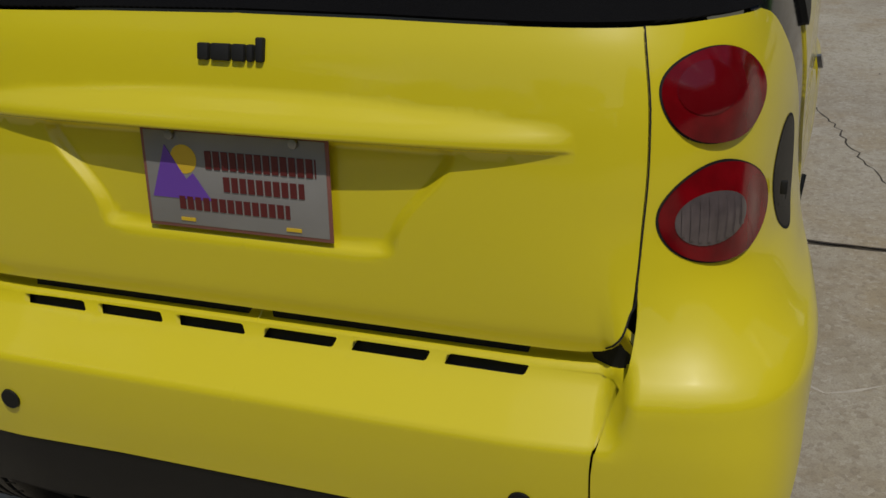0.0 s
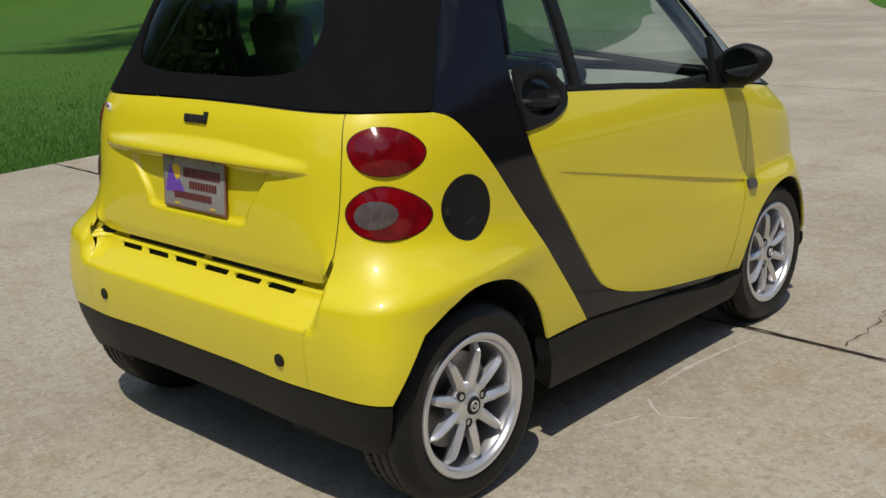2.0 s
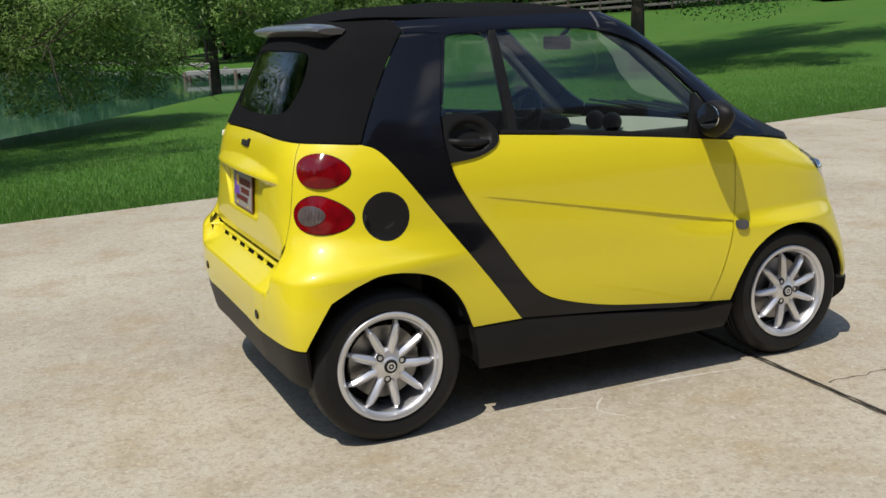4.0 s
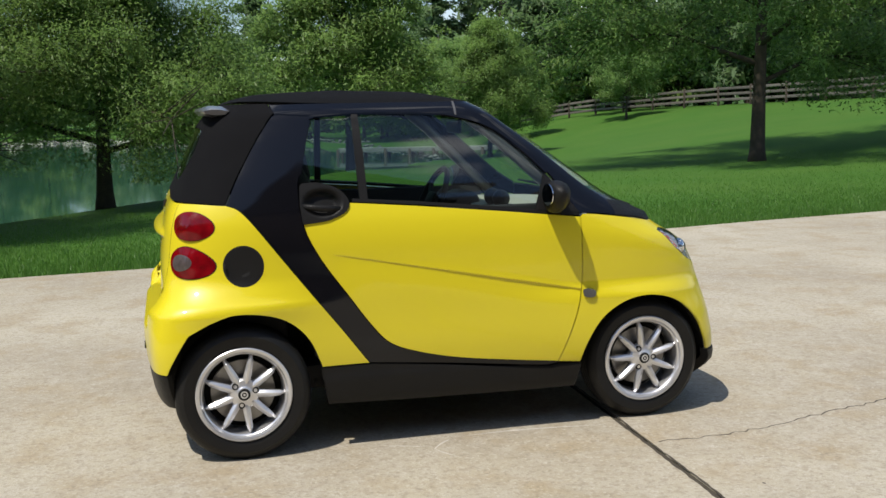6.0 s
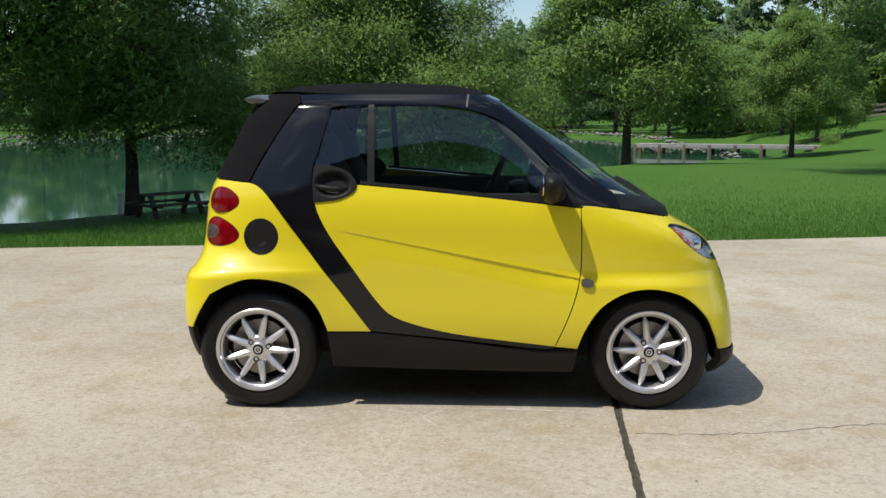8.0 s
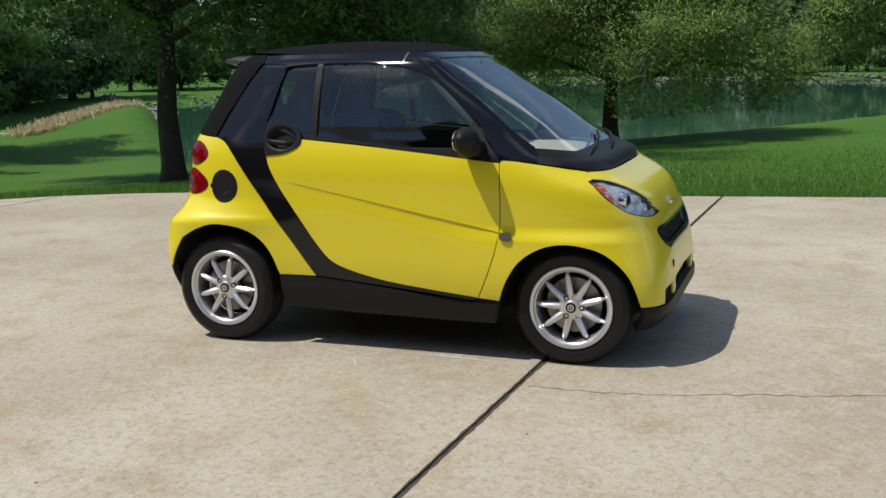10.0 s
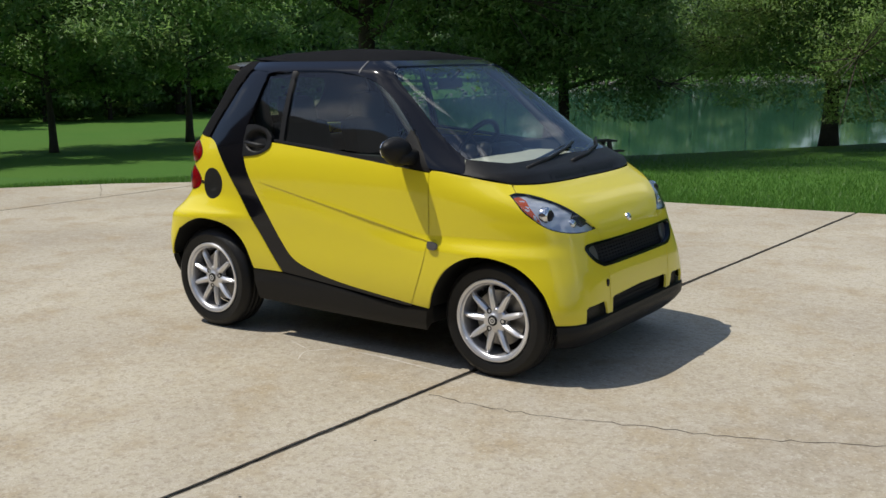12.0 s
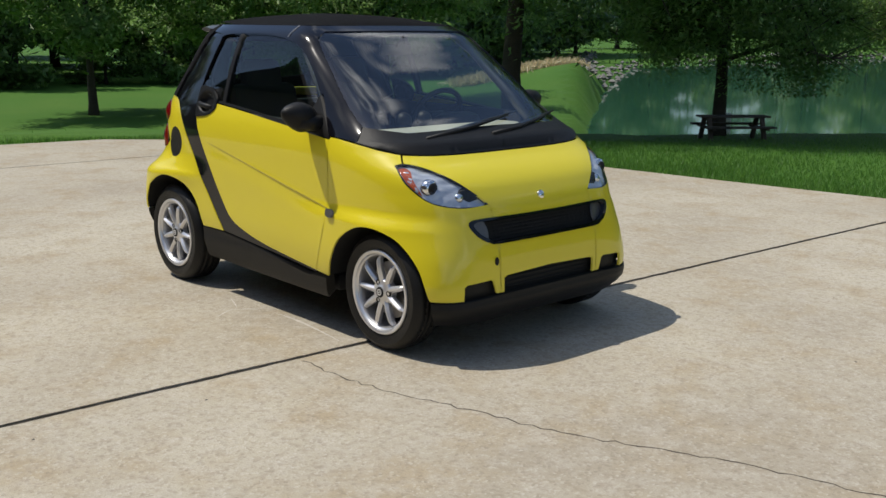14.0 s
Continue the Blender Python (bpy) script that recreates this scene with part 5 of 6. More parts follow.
def tree(name, label, at, height, spread_r, bottom, trunk_r, leaves, leaf, mat, seed, shape="round", limbs=9, group="", clump=0.55, twigs=3, tuft=0.0):
    """A tapered trunk with limbs, and leaves in clumps about the limb ends."""
    rng = np.random.default_rng(seed)
    t = thing(name, label, "tree", group, at)
    bm = bmesh.new()
    bend = rng.normal(0, 0.012 * height, (7, 2))
    bend[0] = 0
    path = [Vector((bend[i][0] * i / 6, bend[i][1] * i / 6, height * 0.9 * i / 6 - 0.15 * (i == 0))) for i in range(7)]
    rad = [trunk_r * (1.45 if i == 0 else (1 - 0.13 * i)) for i in range(7)]
    path.insert(1, Vector((0, 0, 0.35)))
    rad.insert(1, trunk_r * 1.05)
    tube(bm, path, rad, 12)
    ends = []
    for k in range(limbs):
        u = k / max(1, limbs - 1)
        z0 = bottom * 0.95 + (height * 0.82 - bottom) * u
        a = k * 2.4 + rng.uniform(-0.4, 0.4)
        if shape == "cone":
            reach = spread_r * (1.0 - 0.86 * u) * rng.uniform(0.85, 1.08)
            rise = 0.10 * reach - 0.02 * height * (1 - u)
        else:
            reach = spread_r * math.sqrt(max(0.12, 1 - (1.7 * u - 0.65) ** 2)) * rng.uniform(0.8, 1.1)
            rise = reach * (0.15 + 0.55 * u)
        i = min(6, max(1, int(z0 / (height * 0.9) * 6)))
        base = path[i].lerp(path[min(i + 1, 7)], 0.5)
        base = Vector((base.x, base.y, z0))
        tip = base + Vector((math.cos(a) * reach, math.sin(a) * reach, rise))
        mid = base.lerp(tip, 0.5) + Vector((0, 0, 0.10 * reach))
        r0 = trunk_r * 0.42 * (1 - 0.6 * u)
        tube(bm, [base, mid, tip], [r0, r0 * 0.6, r0 * 0.15], 6)
        for f in np.linspace(0.26, 1.0, 7):
            p = base.lerp(mid, f * 2) if f < 0.5 else mid.lerp(tip, f * 2 - 1)
            ends.append((p, 0.35 + 0.65 * f))
            for _ in range(twigs):
                b = a + rng.normal(0, 0.9)
                l = reach * 0.34 * rng.uniform(0.5, 1.1)
                q = p + Vector((math.cos(b) * l, math.sin(b) * l, rng.normal(0.05, 0.45 if tuft else 0.12) * l + (-0.10 * l if shape == "cone" else 0.1 * l)))
                if f > 0.4 and leaf < 0.4:
                    tube(bm, [p, q], [r0 * 0.25, r0 * 0.07], 4, cap=False)
                ends.append((q, 1.0))
    for _ in range(6):
        ends.append((Vector((rng.normal(0, 0.1 * spread_r), rng.normal(0, 0.1 * spread_r), height * rng.uniform(0.84, 0.98))), 0.7))
    part("trunk", bm, BARK, t)
    who = rng.integers(0, len(ends), leaves)
    cen = np.array([tuple(e[0]) for e in ends])[who]
    wide = np.array([e[1] for e in ends])[who] * clump * spread_r * 0.42
    if tuft:
        wide = rng.uniform(0.6, 1.3, len(ends))[who] * tuft / 0.46
    flat_z = (0.85 if tuft else 0.42) if shape == "cone" else (0.9 if tuft else 0.62)
    off = rng.normal(0, 1, (leaves, 3)) * wide[:, None] * np.array([0.46, 0.46, 0.46 * flat_z])
    if shape == "cone":
        off[:, 2] -= 0.10 * np.abs(rng.normal(0, 1, leaves)) * wide
    c = cen + off
    c[:, 2] = np.where(c[:, 2] < bottom * 0.55, bottom * rng.uniform(0.55, 0.95, leaves), c[:, 2])
    if shape == "cone":
        up = np.clip((c[:, 2] - bottom * 0.55) / (height * 1.02 - bottom * 0.55), 0, 1)
        wall = spread_r * (1.06 * (1 - up) ** 0.62 * np.clip(0.72 + 1.6 * up, 0, 1) + 0.05) * rng.uniform(0.82, 1.08, leaves)
        out = np.hypot(c[:, 0], c[:, 1])
        c[:, :2] *= np.minimum(1, wall / np.maximum(out, 1e-6))[:, None]
    core = c - np.array([0, 0, 0.5 * (height + bottom)])
    away = off / (np.linalg.norm(off, axis=1, keepdims=True) + 1e-6) + 0.6 * core / (np.linalg.norm(core, axis=1, keepdims=True) + 1e-6)
    away /= np.linalg.norm(away, axis=1, keepdims=True) + 1e-6
    ob = new("crown", leaf_mesh("crown", c, leaf * rng.uniform(0.6, 1.3, leaves), mat, rng, away=away))
    ob.parent = t
    return t


def put(x, y):
    return (x, y, ground_level(x, y))


tree("cypress_tree", "feathery bald cypress beside a picnic bench, in shade", put(-6.55, 13.7), 6.4, 2.6, 1.5, 0.13, 120000, 0.080, OAK, 11, "cone", 18, twigs=6, tuft=0.24)
tree("cypress_tree", "bright green bald cypress with drooping boughs on the pond bank", put(-2.5, 18.0), 7.0, 4.3, 1.25, 0.17, 270000, 0.074, CYPRESS, 12, "cone", 24, twigs=6, tuft=0.27)
tree("oak_tree", "leafy oak with a straight trunk on the lawn", put(14.4, 20.1), 12.0, 6.4, 2.2, 0.20, 180000, 0.12, OAK, 13, "round", 16, twigs=6, tuft=0.38)
tree("oak_tree", "large dark spreading oak near the drive", put(-9.15, 10.7), 8.2, 5.0, 2.7, 0.21, 220000, 0.105, OAK, 14, "round", 24, twigs=7, tuft=0.36)
dock_tree = tree("cypress_tree", "tall conical cypress by the boat dock", put(4.9, 30.2), 10.4, 3.9, 2.2, 0.16, 100000, 0.14, CYPRESS, 15, "cone", 24, twigs=5, tuft=0.32)
small = tree("young_tree", "small round tree on the open lawn", put(-22.7, 8.4), 6.4, 3.0, 1.9, 0.12, 26000, 0.18, OAK, 17, "round", 12, twigs=4, tuft=0.28)
copies = [(-22.6, 13.0, 0.95, 1), (-22.0, 17.5, 1.0, 2.5), (30.0, 62.0, 0.7, 3), (24.0, 80.0, 1.3, 0.5), (17.0, 92.0, 1.5, 2), (33.5, 69.0, 1.1, 4)]
for x, y, k, a in copies:
    c = copy_thing(small, Matrix.Translation(put(x, y)) @ Matrix.Rotation(a, 4, "Z"))
    c.scale = (k, k, k)
for x, y, k, a in [(16.2, 50.0, 0.85, 1.0), (22.5, 66.0, 0.9, 3.0)]:
    c = copy_thing(dock_tree, Matrix.Translation(put(x, y)) @ Matrix.Rotation(a, 4, "Z"))
    c.scale = (k, k, k)
    tagged(c, "light green young cypress on the lawn above the dock")
kinds = [
    tree("woodland_tree", "dense green broadleaf tree in the wood edge", (0, 0, 0), 15.0, 5.4, 1.0, 0.25, 9000, 0.68, WOODS, 21, "round", 16, "wood edge"),
    tree("woodland_tree", "tall dark tree in the wood edge", (0, 0, 0), 19.0, 5.0, 1.4, 0.28, 9000, 0.68, WOODS, 22, "cone", 18, "wood edge"),
    tree("woodland_tree", "bushy tree in the wood edge", (0, 0, 0), 10.0, 5.0, 0.3, 0.2, 8500, 0.60, OAK, 23, "round", 14, "wood edge"),
    tree("woodland_tree", "light green conical tree in the wood edge", (0, 0, 0), 14.0, 5.2, 0.8, 0.2, 8500, 0.60, CYPRESS, 24, "cone", 18, "wood edge"),
]
spots = []
rnd = random.Random(5)


def row_of(pts, step, jitter, mix, size=1.0):
    for a, b in zip(pts, pts[1:]):
        d = math.dist(a, b)
        n = max(1, int(d / step))
        for i in range(n):
            u = (i + rnd.random() * 0.6) / n
            spots.append((a[0] + (b[0] - a[0]) * u + rnd.uniform(-jitter, jitter), a[1] + (b[1] - a[1]) * u + rnd.uniform(-jitter, jitter), rnd.choice(mix), size * rnd.uniform(0.75, 1.2)))


row_of([(-37, -12), (-38, 4), (-40, 14), (-38, 22), (-36, 28)], 2.8, 0.7, [2, 2, 0], 0.5)
row_of([(-36, 28), (-42, 40), (-52, 56), (-60, 74)], 4.0, 1.0, [2, 0, 3], 0.75)
row_of([(-45, -14), (-46, 6), (-48, 20), (-50, 38)], 5.0, 1.5, [0, 3, 0])
row_of([(60, 26), (48, 42), (43, 54), (41, 68)], 4.5, 1.5, [0, 2, 0])
row_of([(-62, 2), (-58, 22), (-52, 40), (-55, 58)], 6.0, 2.0, [0, 1, 2, 2])
row_of([(-70, 0), (-68, 30), (-64, 62), (-66, 100)], 8.0, 3.0, [0, 1, 1])
row_of([(-64, 80), (-52, 122), (-25, 142), (6, 140), (24, 118)], 8.0, 3.0, [0, 1, 3, 3])
row_of([(-70, 130), (-30, 158), (10, 160), (45, 130), (70, 100)], 10.0, 4.0, [0, 1, 1])
row_of([(10, 116), (24, 104), (36, 97), (52, 90)], 5.5, 2.0, [1, 1, 0])
row_of([(30, 96), (45, 85), (62, 74)], 5.0, 1.5, [0, 1], 1.2)
row_of([(18, 106), (24, 90), (34, 84), (48, 72)], 7.0, 2.0, [3, 0, 2])
row_of([(48, 76), (66, 66), (90, 60)], 9.0, 3.0, [0, 1, 2])
row_of([(-75, -20), (-70, -45), (-45, -62), (0, -66), (45, -60), (80, -40)], 11.0, 4.0, [0, 1, 2])
used = set()
for x, y, k, s in spots:
    m = Matrix.Translation(put(x, y)) @ Matrix.Rotation(rnd.uniform(0, 6.28), 4, "Z")
    if k not in used:
        used.add(k)
        kinds[k].matrix_basis = m
        c = kinds[k]
    else:
        c = copy_thing(kinds[k], m)
    c.scale = (s, s, s * rnd.uniform(0.9, 1.1))
for k, ob in enumerate(kinds):
    if k not in used:
        ob.location = put(-80, -30 - 9 * k)

# the wood's far edge all round, closing the view
rng = np.random.default_rng(41)
n = 90000
a = rng.uniform(0, 2 * math.pi, n)
rad = rng.uniform(165, 190, n)
top = 13 + 5 * np.sin(a * 23) * np.sin(a * 7 + 1) + 3 * np.sin(a * 61 + 2)
far = np.stack([rad * np.cos(a), 40 + rad * np.sin(a), rng.uniform(0.0, 1.0, n) ** 0.8 * top], -1)
far[:, 2] += 0.6
tagged(new("far_woods", leaf_mesh("far_woods", far, rng.uniform(1.2, 2.6, n), WOODS, rng, slim=0.8)), "distant green woods round the pond", "woods", kind="stuff")

# dry tan grass on the flank of the knoll
rng = np.random.default_rng(51)
STRAW = leafy("dry_grass_blades", (0.42, 0.34, 0.20), (0.54, 0.45, 0.28), 0.3)
u = rng.uniform(0, 1, 3200)
px, py = -23.6 - 2.2 * u + rng.normal(0, 0.32, 3200), 23.0 + 9.0 * u + rng.normal(0, 0.45, 3200)
tuft = np.stack([px, py, np.array([ground_level(a, b) for a, b in zip(px, py)]) + 0.16], -1)
straw = leaf_mesh("dry_grass", tuft, rng.uniform(0.3, 0.55, 3200), STRAW, rng, tilt=1.2, slim=0.10)
tagged(new("dry_grass", straw), "dry tan grass on the knoll", "grass", kind="stuff")

# grass blades along the drive and over the near lawn
rng = np.random.default_rng(31)
n = 150000
gx1 = rng.uniform(-14, 16, n)
dist = np.abs(rng.exponential(2.6, n))
edge = np.array([slab_edge(x) for x in gx1])
gy1 = edge + dist - 0.02
gx1, gy1 = SHIFT[0] + gx1 * math.cos(TURN) - gy1 * math.sin(TURN), SHIFT[1] + gx1 * math.sin(TURN) + gy1 * math.cos(TURN)
keep = (gy1 < 22) & (np.array([pond(a, b) for a, b in zip(gx1, gy1)]) > 0.03)
gx1, gy1, dist = gx1[keep], gy1[keep], dist[keep]
gz = np.array([ground_level(a, b) for a, b in zip(gx1, gy1)])
tall = rng.uniform(0.035, 0.08, len(gx1)) * (1 + 0.7 * np.exp(-dist / 0.5)) * (0.7 + 0.6 * np.array([noise.noise((a * 0.9, b * 0.9, 3)) for a, b in zip(gx1, gy1)]).clip(0, 1))
yaw = rng.uniform(0, 2 * math.pi, len(gx1))
sx, sy, lean_x, lean_y = np.cos(yaw) * 0.006, np.sin(yaw) * 0.006, rng.normal(0, 0.35, len(gx1)) * tall, rng.normal(0, 0.35, len(gx1)) * tall
v = np.stack([np.stack([gx1 - sx, gy1 - sy, gz - 0.01], -1), np.stack([gx1 + sx, gy1 + sy, gz - 0.01], -1), np.stack([gx1 + lean_x, gy1 + lean_y, gz + tall], -1)], 1).reshape(-1, 3)
me = bpy.data.meshes.new("grass")
k = len(gx1)
me.vertices.add(3 * k)
me.vertices.foreach_set("co", v.astype(np.float32).ravel())
me.loops.add(3 * k)
me.loops.foreach_set("vertex_index", np.arange(3 * k, dtype=np.int32))
me.polygons.add(k)
me.polygons.foreach_set("loop_start", np.arange(0, 3 * k, 3, dtype=np.int32))
me.update(calc_edges=True)
me.materials.append(BLADE)
tagged(new("grass", me), "unmown green grass along the drive", "grass", kind="stuff")


# ---- things on the lawn and round the pond ----
WOOD = shader("weathered_wood", (0.10, 0.075, 0.055), 0.9, vary=0.5, scale=5, fine=0.5, fine_scale=60, bump=0.4, bump_scale=80, rand=0.2)
GREYWOOD = shader("grey_boards", (0.40, 0.385, 0.36), 0.9, vary=0.4, scale=3, fine=0.4, fine_scale=30, rand=0.15)
RAILWOOD = shader("old_rail_wood", (0.19, 0.17, 0.145), 0.9, vary=0.5, scale=3, fine=0.4, fine_scale=30, rand=0.2)
ROCK = shader("bank_rock", (0.24, 0.23, 0.21), 0.9, vary=0.5, scale=2, bump=0.5, bump_scale=8, rand=0.25, island=True)
BRICK = shader("red_brick", (0.36, 0.17, 0.12), 0.9, vary=0.4, scale=8, rand=0.15)
MULCH = shader("pale_mulch", (0.45, 0.30, 0.20), 0.95, vary=0.5, scale=3, bump=0.5)
STAKE = shader("white_stake", (0.8, 0.8, 0.78), 0.6)


def beam(name, parent, mat, a, b, w, h, label=""):
    a, b = Vector(a), Vector(b)
    bm = bmesh.new()
    d = b - a
    m = Matrix.Translation((a + b) / 2) @ d.to_track_quat("X", "Z").to_matrix().to_4x4()
    box(bm, -d.length / 2, d.length / 2, -w / 2, w / 2, -h / 2, h / 2, min(w, h) * 0.15, m)
    return part(name, bm, mat, parent, label)


bench = thing("picnic_bench", "rustic log picnic bench under a tree", "bench", at=put(-5.43, 12.41))
bench.rotation_euler = (0, 0, radians(52))
bench.scale = (0.86, 0.74, 0.62)
for y in (-0.16, 0.0, 0.16):
    beam("seat_board", bench, WOOD, (-0.72, y, 0.66), (0.72, y, 0.66), 0.14, 0.05)
for y in (-0.52, 0.52):
    beam("bench_board", bench, WOOD, (-0.72, y, 0.40), (0.72, y, 0.40), 0.22, 0.05)
for x in (-0.55, 0.55):
    beam("cross_beam", bench, WOOD, (x, -0.60, 0.355), (x, 0.60, 0.355), 0.07, 0.07)
    for y in (-1, 1):
        beam("leg", bench, WOOD, (x, 0.16 * y, 0.63), (x, 0.40 * y, 0.0), 0.09, 0.09)
stake = thing("marker_stake", "short white stake at the water's edge", "stake", at=put(-7.38, 15.35))
bm = bmesh.new()
box(bm, -0.045, 0.045, -0.045, 0.045, 0.0, 0.62, 0.01)
part("post", bm, STAKE, stake)

dock = thing("boat_dock", "long grey wooden dock on posts over the pond", "dock")
a, b = Vector((10.5, 66.5, -0.98)), Vector((21.6, 62.0, -0.92))
for i in range(46):
    c = a.lerp(b, (i + 0.5) / 46)
    n = (b - a).normalized().cross(Vector((0, 0, 1)))
    beam("plank", dock, GREYWOOD, c - n * 0.75, c + n * 0.75, 0.24, 0.05)
for o in (-0.72, 0.72):
    beam("side_joist", dock, GREYWOOD, a + n * o + Vector((0, 0, -0.14)), b + n * o + Vector((0, 0, -0.14)), 0.06, 0.22)
for i in range(8):
    for o in (-0.7, 0.7):
        c = a.lerp(b, i / 7.2) + n * o
        bm = bmesh.new()
        tube(bm, [c + Vector((0, 0, -2.4)), c + Vector((0, 0, -0.03))], 0.12, 8)
        part("pile", bm, WOOD, dock)
beam("brace", dock, GREYWOOD, a + Vector((0.4, 0, -0.2)), a + Vector((2.4, -0.8, -1.3)), 0.10, 0.15)
shrub = thing("shrub", "low bush beside the dock's landing", "shrub", at=put(21.9, 61.2))
shrub.scale = (0.45, 0.45, 0.55)
ob = new("crown", leaf_mesh("crown", np.random.default_rng(3).normal(0, 1, (2500, 3)) * np.array([0.7, 0.6, 0.35]) + np.array([0, 0, 0.5]), np.full(2500, 0.16), CYPRESS, np.random.default_rng(4)))
ob.parent = shrub

fence = thing("fence", "long three-rail weathered wooden fence", "fence")
line = [(50.0, 30.0), (40.0, 40.0), (37.5, 50.0), (36.0, 60.0), (32.0, 72.0), (27.0, 82.0)]
posts = []
for p, q in zip(line, line[1:]):
    k = max(1, int(math.dist(p, q) / 2.6))
    posts += [(p[0] + (q[0] - p[0]) * i / k, p[1] + (q[1] - p[1]) * i / k) for i in range(k)]
for x, y in posts:
    beam("post", fence, WOOD, (*put(x, y)[:2], put(x, y)[2] - 0.1), (*put(x, y)[:2], put(x, y)[2] + 1.35), 0.14, 0.14)
for p, q in zip(posts, posts[1:]):
    for h in (0.40, 0.78, 1.15):
        beam("rail", fence, RAILWOOD, (p[0], p[1], put(*p)[2] + h), (q[0], q[1], put(*q)[2] + h), 0.05, 0.17)

pillar = thing("brick_pillar", "tapering red brick gate pillar with a pointed cap", "pillar", at=put(39.0, 37.8))
for i in range(24):
    bm = bmesh.new()
    s = 0.46 - 0.004 * i if i < 20 else 0.38 - 0.075 * (i - 20)
    box(bm, -s, s, -s, s, 0.105 * i, 0.105 * i + 0.094, 0.008)
    part("brick_course", bm, BRICK, pillar)
bm = bmesh.new()
box(bm, -0.42, 0.42, -0.42, 0.42, 0.0, 2.0)
part("core", bm, MULCH, pillar)
bed = thing("mulch_bed", "round pale mulch bed at the gate", "flower bed", at=put(40.0, 36.0))
bm = bmesh.new()
bmesh.ops.create_uvsphere(bm, u_segments=32, v_segments=10, radius=1)
bmesh.ops.scale(bm, vec=(3.6, 3.6, 0.30), verts=bm.verts)
part("mound", bm, MULCH, bed)
pole = thing("utility_pole", "dark wooden utility pole beyond the fence", "pole", at=put(43.0, 45.5))
bm = bmesh.new()
tube(bm, [(0, 0, -0.2), (0, 0, 9)], [0.30, 0.24], 12)
part("shaft", bm, BARK, pole)

rng = np.random.default_rng(9)
v, f = [], []
for i in range(900):
    y = rng.uniform(20, 130)
    side = rng.random() < 0.5
    k = math.sqrt(max(0.0, 1.015 - ((y - 72) / 58) ** 2))
    x = -14 + 30 * k if not side else -14 - 30 * k * (0.40 + 0.60 * smooth(20, 66, y))
    if i % 2:
        a = rng.uniform(0.15, math.pi - 0.15)
        x, y = -14 + 30.2 * math.cos(a), 72 + 58.4 * math.sin(a)
    if (x > -10 and y < 58) or (4.6 - 0.83 * (y + 3.7) - x) > 0:
        t = rng.uniform(0, 1)
        y = 42 + 28 * t
        x = 4.6 - 0.83 * (y + 3.7)
    x, y = x + rng.normal(0, 0.35), y + rng.normal(0, 0.35)
    z = max(-1.6, ground_level(x, y)) + rng.uniform(-0.1, 0.25)
    c = len(v)
    s = rng.uniform(0.12, 0.28)
    for p in ((1, 0, 0), (-1, 0, 0), (0, 1, 0), (0, -1, 0), (0, 0, 1), (0, 0, -1)):
        v.append((x + s * p[0] * rng.uniform(0.7, 1.2), y + s * p[1] * rng.uniform(0.7, 1.2), z + 0.6 * s * p[2] * rng.uniform(0.7, 1.2)))
    f += [(c + a, c + b, c + d) for a, b, d in ((0, 2, 4), (2, 1, 4), (1, 3, 4), (3, 0, 4), (2, 0, 5), (1, 2, 5), (3, 1, 5), (0, 3, 5))]
tagged(finish("bank_rocks", v, f, ROCK, smooth=False), "pale riprap rocks along the pond bank", "rocks", kind="stuff")

# the house behind the lens, which the windows mirror
HOUSE = shader("house_brick", (0.30, 0.20, 0.15), 0.9, vary=0.4, scale=4, fine=0.4, fine_scale=30)
SHINGLE = shader("roof_shingle", (0.07, 0.065, 0.06), 0.9, vary=0.5, scale=3, fine=0.5, fine_scale=20)
house = thing("house", "two-storey brick house with dark gabled roofs", "house", at=(-6.0, -15.0, 0))
bm = bmesh.new()
box(bm, -17, 17, -5, 5, -0.1, 5.2)
box(bm, -9.5, -3.5, 4, 6.4, -0.1, 5.2)
box(bm, 3.0, 8.0, 4, 6.0, -0.1, 5.2)
part("wall", bm, HOUSE, house, smooth=False)
bm = bmesh.new()
lo = [bm.verts.new(p) for p in ((-17.6, -5.6, 5.2), (17.6, -5.6, 5.2), (17.6, 5.6, 5.2), (-17.6, 5.6, 5.2))]
top = [bm.verts.new(p) for p in ((-12.0, 0, 9.0), (12.0, 0, 9.0))]
for q in ((lo[0], lo[1], top[1], top[0]), (lo[2], lo[3], top[0], top[1]), (lo[1], lo[2], top[1]), (lo[3], lo[0], top[0]), (lo[3], lo[2], lo[1], lo[0])):
    bm.faces.new(q)
for x0, x1, y1, h in ((-10.0, -3.0, 6.9, 2.9), (2.5, 8.5, 6.5, 2.5)):
    c = [bm.verts.new(p) for p in ((x0, 0, 5.2), (x1, 0, 5.2), (x1, y1, 5.2), (x0, y1, 5.2), ((x0 + x1) / 2, 0, 5.2 + h), ((x0 + x1) / 2, y1, 5.2 + h))]
    for q in ((0, 4, 5, 3), (4, 1, 2, 5), (3, 5, 2), (0, 1, 4), (3, 2, 1, 0)):
        bm.faces.new([c[k] for k in q])
bmesh.ops.recalc_face_normals(bm, faces=bm.faces[:])
part("roof", bm, SHINGLE, house, smooth=False)


